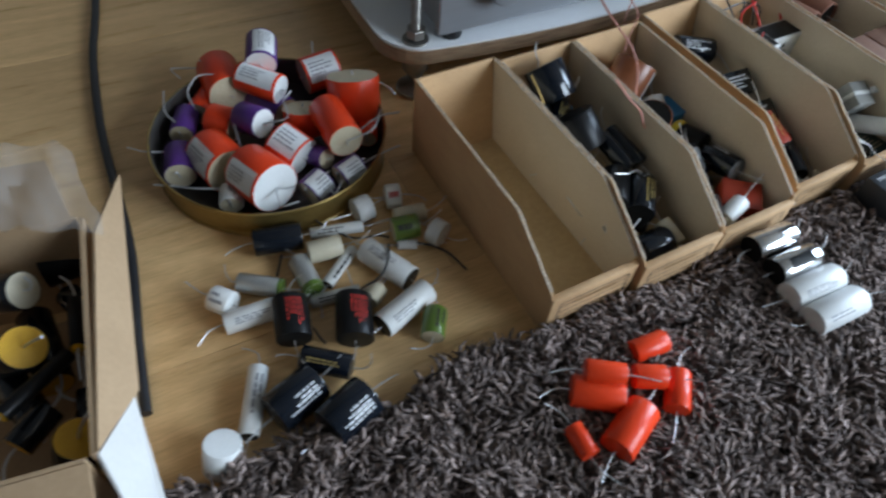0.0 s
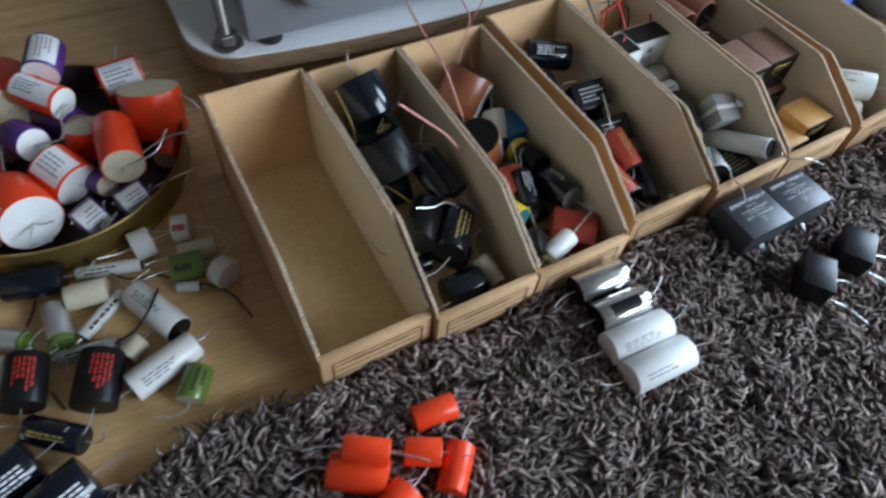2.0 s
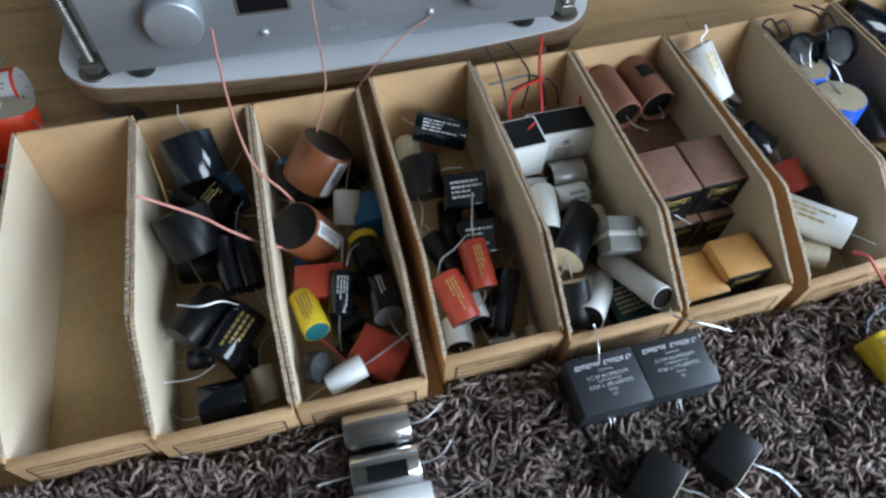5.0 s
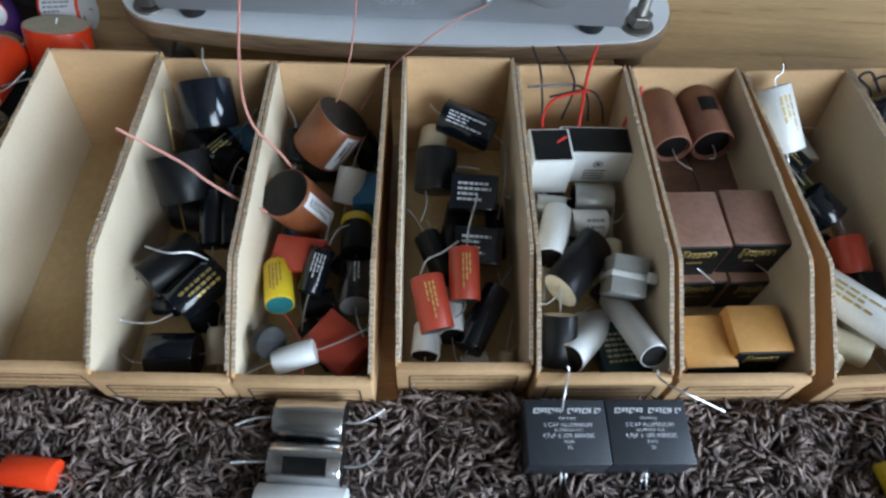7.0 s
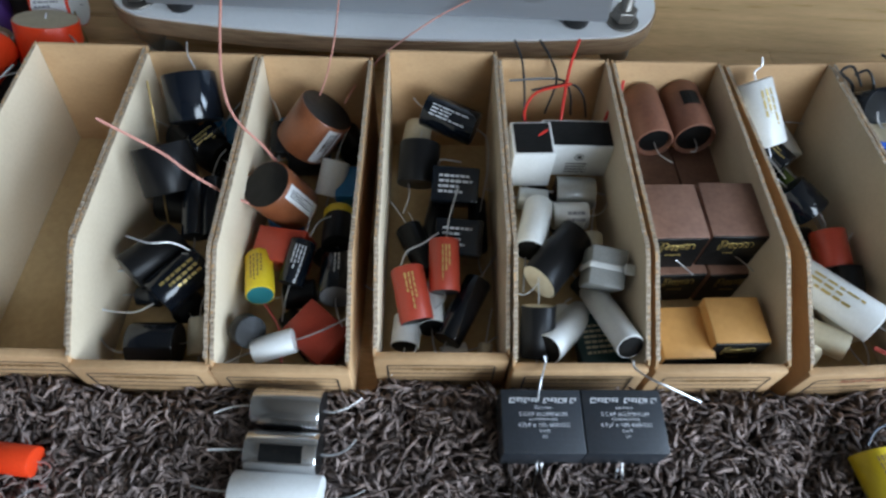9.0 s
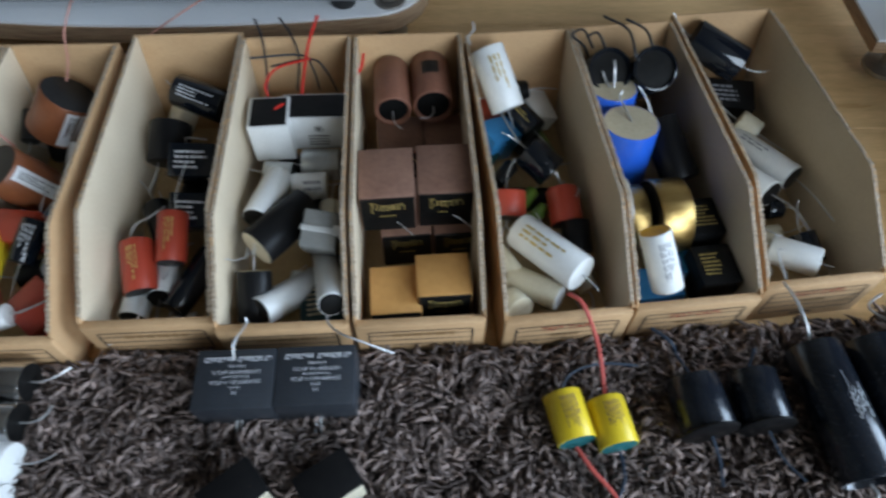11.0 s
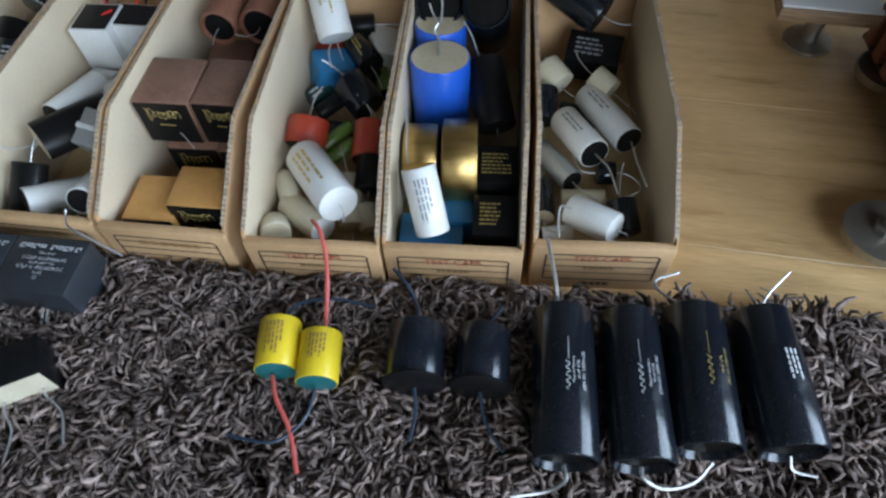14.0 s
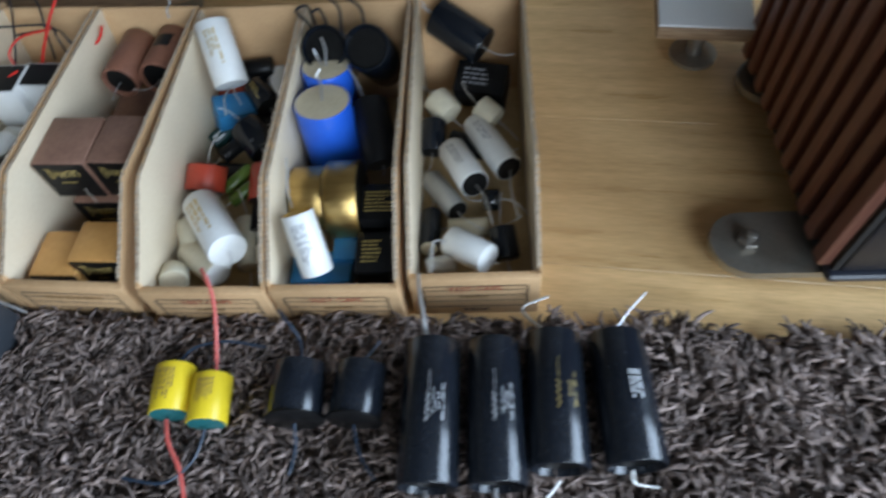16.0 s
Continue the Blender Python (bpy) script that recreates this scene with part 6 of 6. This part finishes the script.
cap((-0.4237, 0.3267, 0.0494), (-0.4226, 0.2606, 0.0551), 0.0200, RED, "orange-red capacitor with cream end on the heap", floor_z=0.03, gauge=0.0009, lead=(0.006, 0.006), group="capacitors in the tin", ends=(WAX, WAX), wires=[(LEAD, 0.0010, (-0.4226, 0.2606, 0.0551), (-0.3794, 0.2794, 0.0594), (-0.3518, 0.2786, 0.0594)), (LEAD, 0.0010, (-0.4226, 0.2606, 0.0551), (-0.3924, 0.2588, 0.0638), (-0.3750, 0.2763, 0.0724)), (LEAD, 0.0010, (-0.4237, 0.3267, 0.0494), (-0.3942, 0.3482, 0.0551), (-0.3743, 0.3355, 0.0551))])
cap((-0.5129, 0.3574, 0.0436), (-0.4952, 0.3288, 0.0494), 0.0173, PURPLE, "purple capacitor with white end on the heap", floor_z=0.03, gauge=0.0009, lead=(0.006, 0.006), group="capacitors in the tin", ends=(WAX, WHITE), wires=[(LEAD, 0.0010, (-0.4952, 0.3288, 0.0494), (-0.4692, 0.3235, 0.0537), (-0.4651, 0.3483, 0.0580))])
cap((-0.5444, 0.3834, 0.0292), (-0.5216, 0.3626, 0.0278), 0.0192, RED, "orange-red capacitor in the heap", floor_z=0.03, gauge=0.0009, lead=(0.006, 0.006), group="capacitors in the tin", ends=(WAX, WAX))
cap((-0.5595, 0.3381, 0.0252), (-0.5466, 0.2882, 0.0310), 0.0265, RED, "orange-red capacitor with label and cream end in the tin", floor_z=0.03, gauge=0.0009, lead=(0.006, 0.006), group="capacitors in the tin", ends=(WAX, WAX), paper=True, ink=GREYINK, wide=0.6, turn=0.9)
cap((-0.5291, 0.2825, 0.0357), (-0.5110, 0.2364, 0.0414), 0.0282, RED, "large orange-red capacitor with white end in the tin", floor_z=0.03, gauge=0.0009, lead=(0.006, 0.006), group="capacitors in the tin", ends=(WAX, WHITE), paper=True, ink=GREYINK, wide=0.5, turn=0.8, wires=[(LEAD, 0.0010, (-0.5110, 0.2364, 0.0414), (-0.5020, 0.2296, 0.0436), (-0.4930, 0.2285, 0.0443)), (LEAD, 0.0010, (-0.5110, 0.2364, 0.0414), (-0.5136, 0.2071, 0.0458), (-0.4964, 0.2053, 0.0458)), (LEAD, 0.0010, (-0.5291, 0.2825, 0.0357), (-0.5258, 0.3310, 0.0443), (-0.5210, 0.3635, 0.0501))])
cap((-0.4883, 0.3058, 0.0422), (-0.4689, 0.2761, 0.0335), 0.0237, RED, "orange-red capacitor with white label in the tin", floor_z=0.03, gauge=0.0009, lead=(0.006, 0.006), group="capacitors in the tin", ends=(WAX, WHITE), paper=True, ink=GREYINK, wide=0.75, lines=4)
cap((-0.5876, 0.3511, 0.0220), (-0.5961, 0.3104, 0.0234), 0.0170, PURPLE, "purple capacitor with cream end in the tin", floor_z=0.03, gauge=0.0009, lead=(0.006, 0.006), group="capacitors in the tin", ends=(WAX, WAX), wires=[(LEAD, 0.0010, (-0.5876, 0.3511, 0.0220), (-0.6194, 0.3479, 0.0350), (-0.6384, 0.3637, 0.0350))])
cap((-0.5658, 0.4122, 0.0220), (-0.5810, 0.3734, 0.0242), 0.0140, PURPLE, "purple capacitor with cream end in the tin", floor_z=0.03, gauge=0.0009, lead=(0.006, 0.006), group="capacitors in the tin", ends=(WAX, WAX), wires=[(LEAD, 0.0010, (-0.5810, 0.3734, 0.0242), (-0.5805, 0.3790, 0.0350), (-0.5893, 0.4027, 0.0386), (-0.5836, 0.4312, 0.0458))])
cap((-0.4549, 0.2451, 0.0242), (-0.4783, 0.2342, 0.0200), 0.0170, PURPLE, "purple capacitor with white label in the tin", floor_z=0.03, gauge=0.0009, lead=(0.006, 0.006), group="capacitors in the tin", ends=(WAX, WAX), paper=True, ink=GREYINK, wires=[(LEAD, 0.0010, (-0.4549, 0.2451, 0.0242), (-0.4565, 0.2106, 0.0350), (-0.4421, 0.2258, 0.0350))])
cap((-0.4117, 0.2505, 0.0242), (-0.4392, 0.2428, 0.0200), 0.0162, PURPLE, "purple capacitor with white label in the tin", floor_z=0.03, gauge=0.0009, lead=(0.006, 0.006), group="capacitors in the tin", ends=(WAX, WAX), paper=True, ink=GREYINK, wires=[(LEAD, 0.0010, (-0.4117, 0.2505, 0.0242), (-0.3937, 0.2468, 0.0350), (-0.3633, 0.2523, 0.0350))])
cap((-0.5511, 0.2723, 0.0220), (-0.5573, 0.2506, 0.0200), 0.0128, WHITE, "white capacitor with dark printing in the tin", floor_z=0.03, gauge=0.0009, lead=(0.006, 0.006), group="capacitors in the tin", ends=(WAX, WAX), ink=INK, wires=[(LEAD, 0.0010, (-0.5511, 0.2723, 0.0220), (-0.5839, 0.2734, 0.0350), (-0.6045, 0.2857, 0.0350), (-0.6235, 0.2962, 0.0350))])
cap((-0.4557, 0.2894, 0.0234), (-0.4441, 0.2691, 0.0292), 0.0123, PURPLE, "purple capacitor showing its cream end", floor_z=0.03, gauge=0.0009, lead=(0.006, 0.006), group="capacitors in the tin", ends=(WAX, WAX))
cap((-0.4634, 0.3766, 0.0278), (-0.4662, 0.3910, 0.0242), 0.0135, PURPLE, "purple capacitor deep in the heap", floor_z=0.03, gauge=0.0009, lead=(0.006, 0.006), group="capacitors in the tin", ends=(WAX, WAX))
cap((-0.3650, 0.3442, 0.0220), (-0.3872, 0.2903, 0.0200), 0.0118, RED, "orange-red capacitor deep in the tin", floor_z=0.03, gauge=0.0009, lead=(0.006, 0.006), group="capacitors in the tin", ends=(WAX, WAX))
cap((-0.4884, 0.4232, 0.0220), (-0.4600, 0.3688, 0.0200), 0.0205, PURPLE, "purple capacitor deep in the heap", floor_z=0.03, gauge=0.0009, lead=(0.006, 0.006), group="capacitors in the tin", ends=(WAX, WAX))
cap((-0.5301, 0.4342, 0.0220), (-0.5538, 0.4071, 0.0200), 0.0168, RED, "orange-red capacitor deep in the tin", floor_z=0.03, gauge=0.0009, lead=(0.006, 0.006), group="capacitors in the tin", ends=(WAX, WAX))

# black and amber capacitors in the open carton
cap((-0.7579, 0.1758, 0.0750), (-0.7367, 0.1635, 0.0850), 0.0163, BLACK, "black capacitor with pale amber end disc", floor_z=0.01, group="black capacitors in the carton", gauge=0.0011, ends=(AMBER, CREAM))
cap((-0.7637, 0.1270, 0.0500), (-0.7396, 0.1043, 0.0900), 0.0173, BLACK, "black capacitor with amber end disc", floor_z=0.01, group="black capacitors in the carton", gauge=0.0011, ends=(AMBER, AMBER))
cap((-0.7293, 0.2004, 0.0600), (-0.6937, 0.2054, 0.0600), 0.0164, MATBLK, "satin black capacitor at the carton wall", floor_z=0.01, group="black capacitors in the carton", gauge=0.0011)
cap((-0.7051, 0.1490, 0.0710), (-0.7069, 0.0948, 0.0790), 0.0059, MATBLK, "slim black capacitor with amber end", floor_z=0.01, group="black capacitors in the carton", gauge=0.0011, ends=(AMBER, AMBER))
cap((-0.7593, 0.0524, 0.0900), (-0.7144, 0.0952, 0.0750), 0.0063, MATBLK, "long slim black capacitor across the heap", floor_z=0.01, group="black capacitors in the carton", gauge=0.0011, ends=(AMBER, AMBER))
cap((-0.7290, 0.0180, 0.0450), (-0.7139, 0.0163, 0.0850), 0.0169, BLACK, "black capacitor with amber end disc", floor_z=0.01, group="black capacitors in the carton", gauge=0.0011, ends=(AMBER, AMBER))
cap((-0.7620, 0.0414, 0.0600), (-0.7368, 0.0637, 0.0600), 0.0116, BLACK, "black capacitor in the carton heap", floor_z=0.01, group="black capacitors in the carton", gauge=0.0011, ends=(AMBER, AMBER))
cap((-0.7148, 0.0742, 0.0500), (-0.7185, 0.0473, 0.0500), 0.0066, BLACK, "black capacitor with amber rim", floor_z=0.01, group="black capacitors in the carton", gauge=0.0011, ends=(AMBER, AMBER))
cap((-0.7152, 0.1753, 0.0500), (-0.7060, 0.1581, 0.0500), 0.0112, BLACK, "black capacitor with amber rim", floor_z=0.01, group="black capacitors in the carton", gauge=0.0011, ends=(AMBER, AMBER))
cap((-0.7469, 0.1707, 0.0400), (-0.7371, 0.0953, 0.0400), 0.0143, BLACK, "black capacitor deep in the carton", floor_z=0.01, group="black capacitors in the carton", gauge=0.0011, ends=(AMBER, AMBER))
cap((-0.7727, 0.1199, 0.0400), (-0.7540, 0.0711, 0.0400), 0.0136, BLACK, "black capacitor deep in the carton", floor_z=0.01, group="black capacitors in the carton", gauge=0.0011, ends=(AMBER, AMBER))


# ---- oak boards of the floor, each a piece of its own ----
def floor_boards():
    rows = [-0.075 + 0.173 * k for k in range(10)]
    for k, y0 in enumerate(rows):
        x = (-2.75, -2.95, -2.16, -2.6, -2.3, -2.9, -2.5, -2.2, -2.7, -2.4)[k]
        while x < 3.2:
            ln = 1.29
            x0, x1 = max(x, -2.2), min(x + ln, 3.2)
            if x1 - x0 > 0.05:
                bm = box_bm(x0 + 0.0002, y0 + 0.0002, -0.0075, x1 - 0.0002, y0 + 0.1728, 0.0, 0.0004, 1)
                ob = mesh_ob("board", bm, OAK)
                ob.parent = floor
            x += ln


floor_boards()
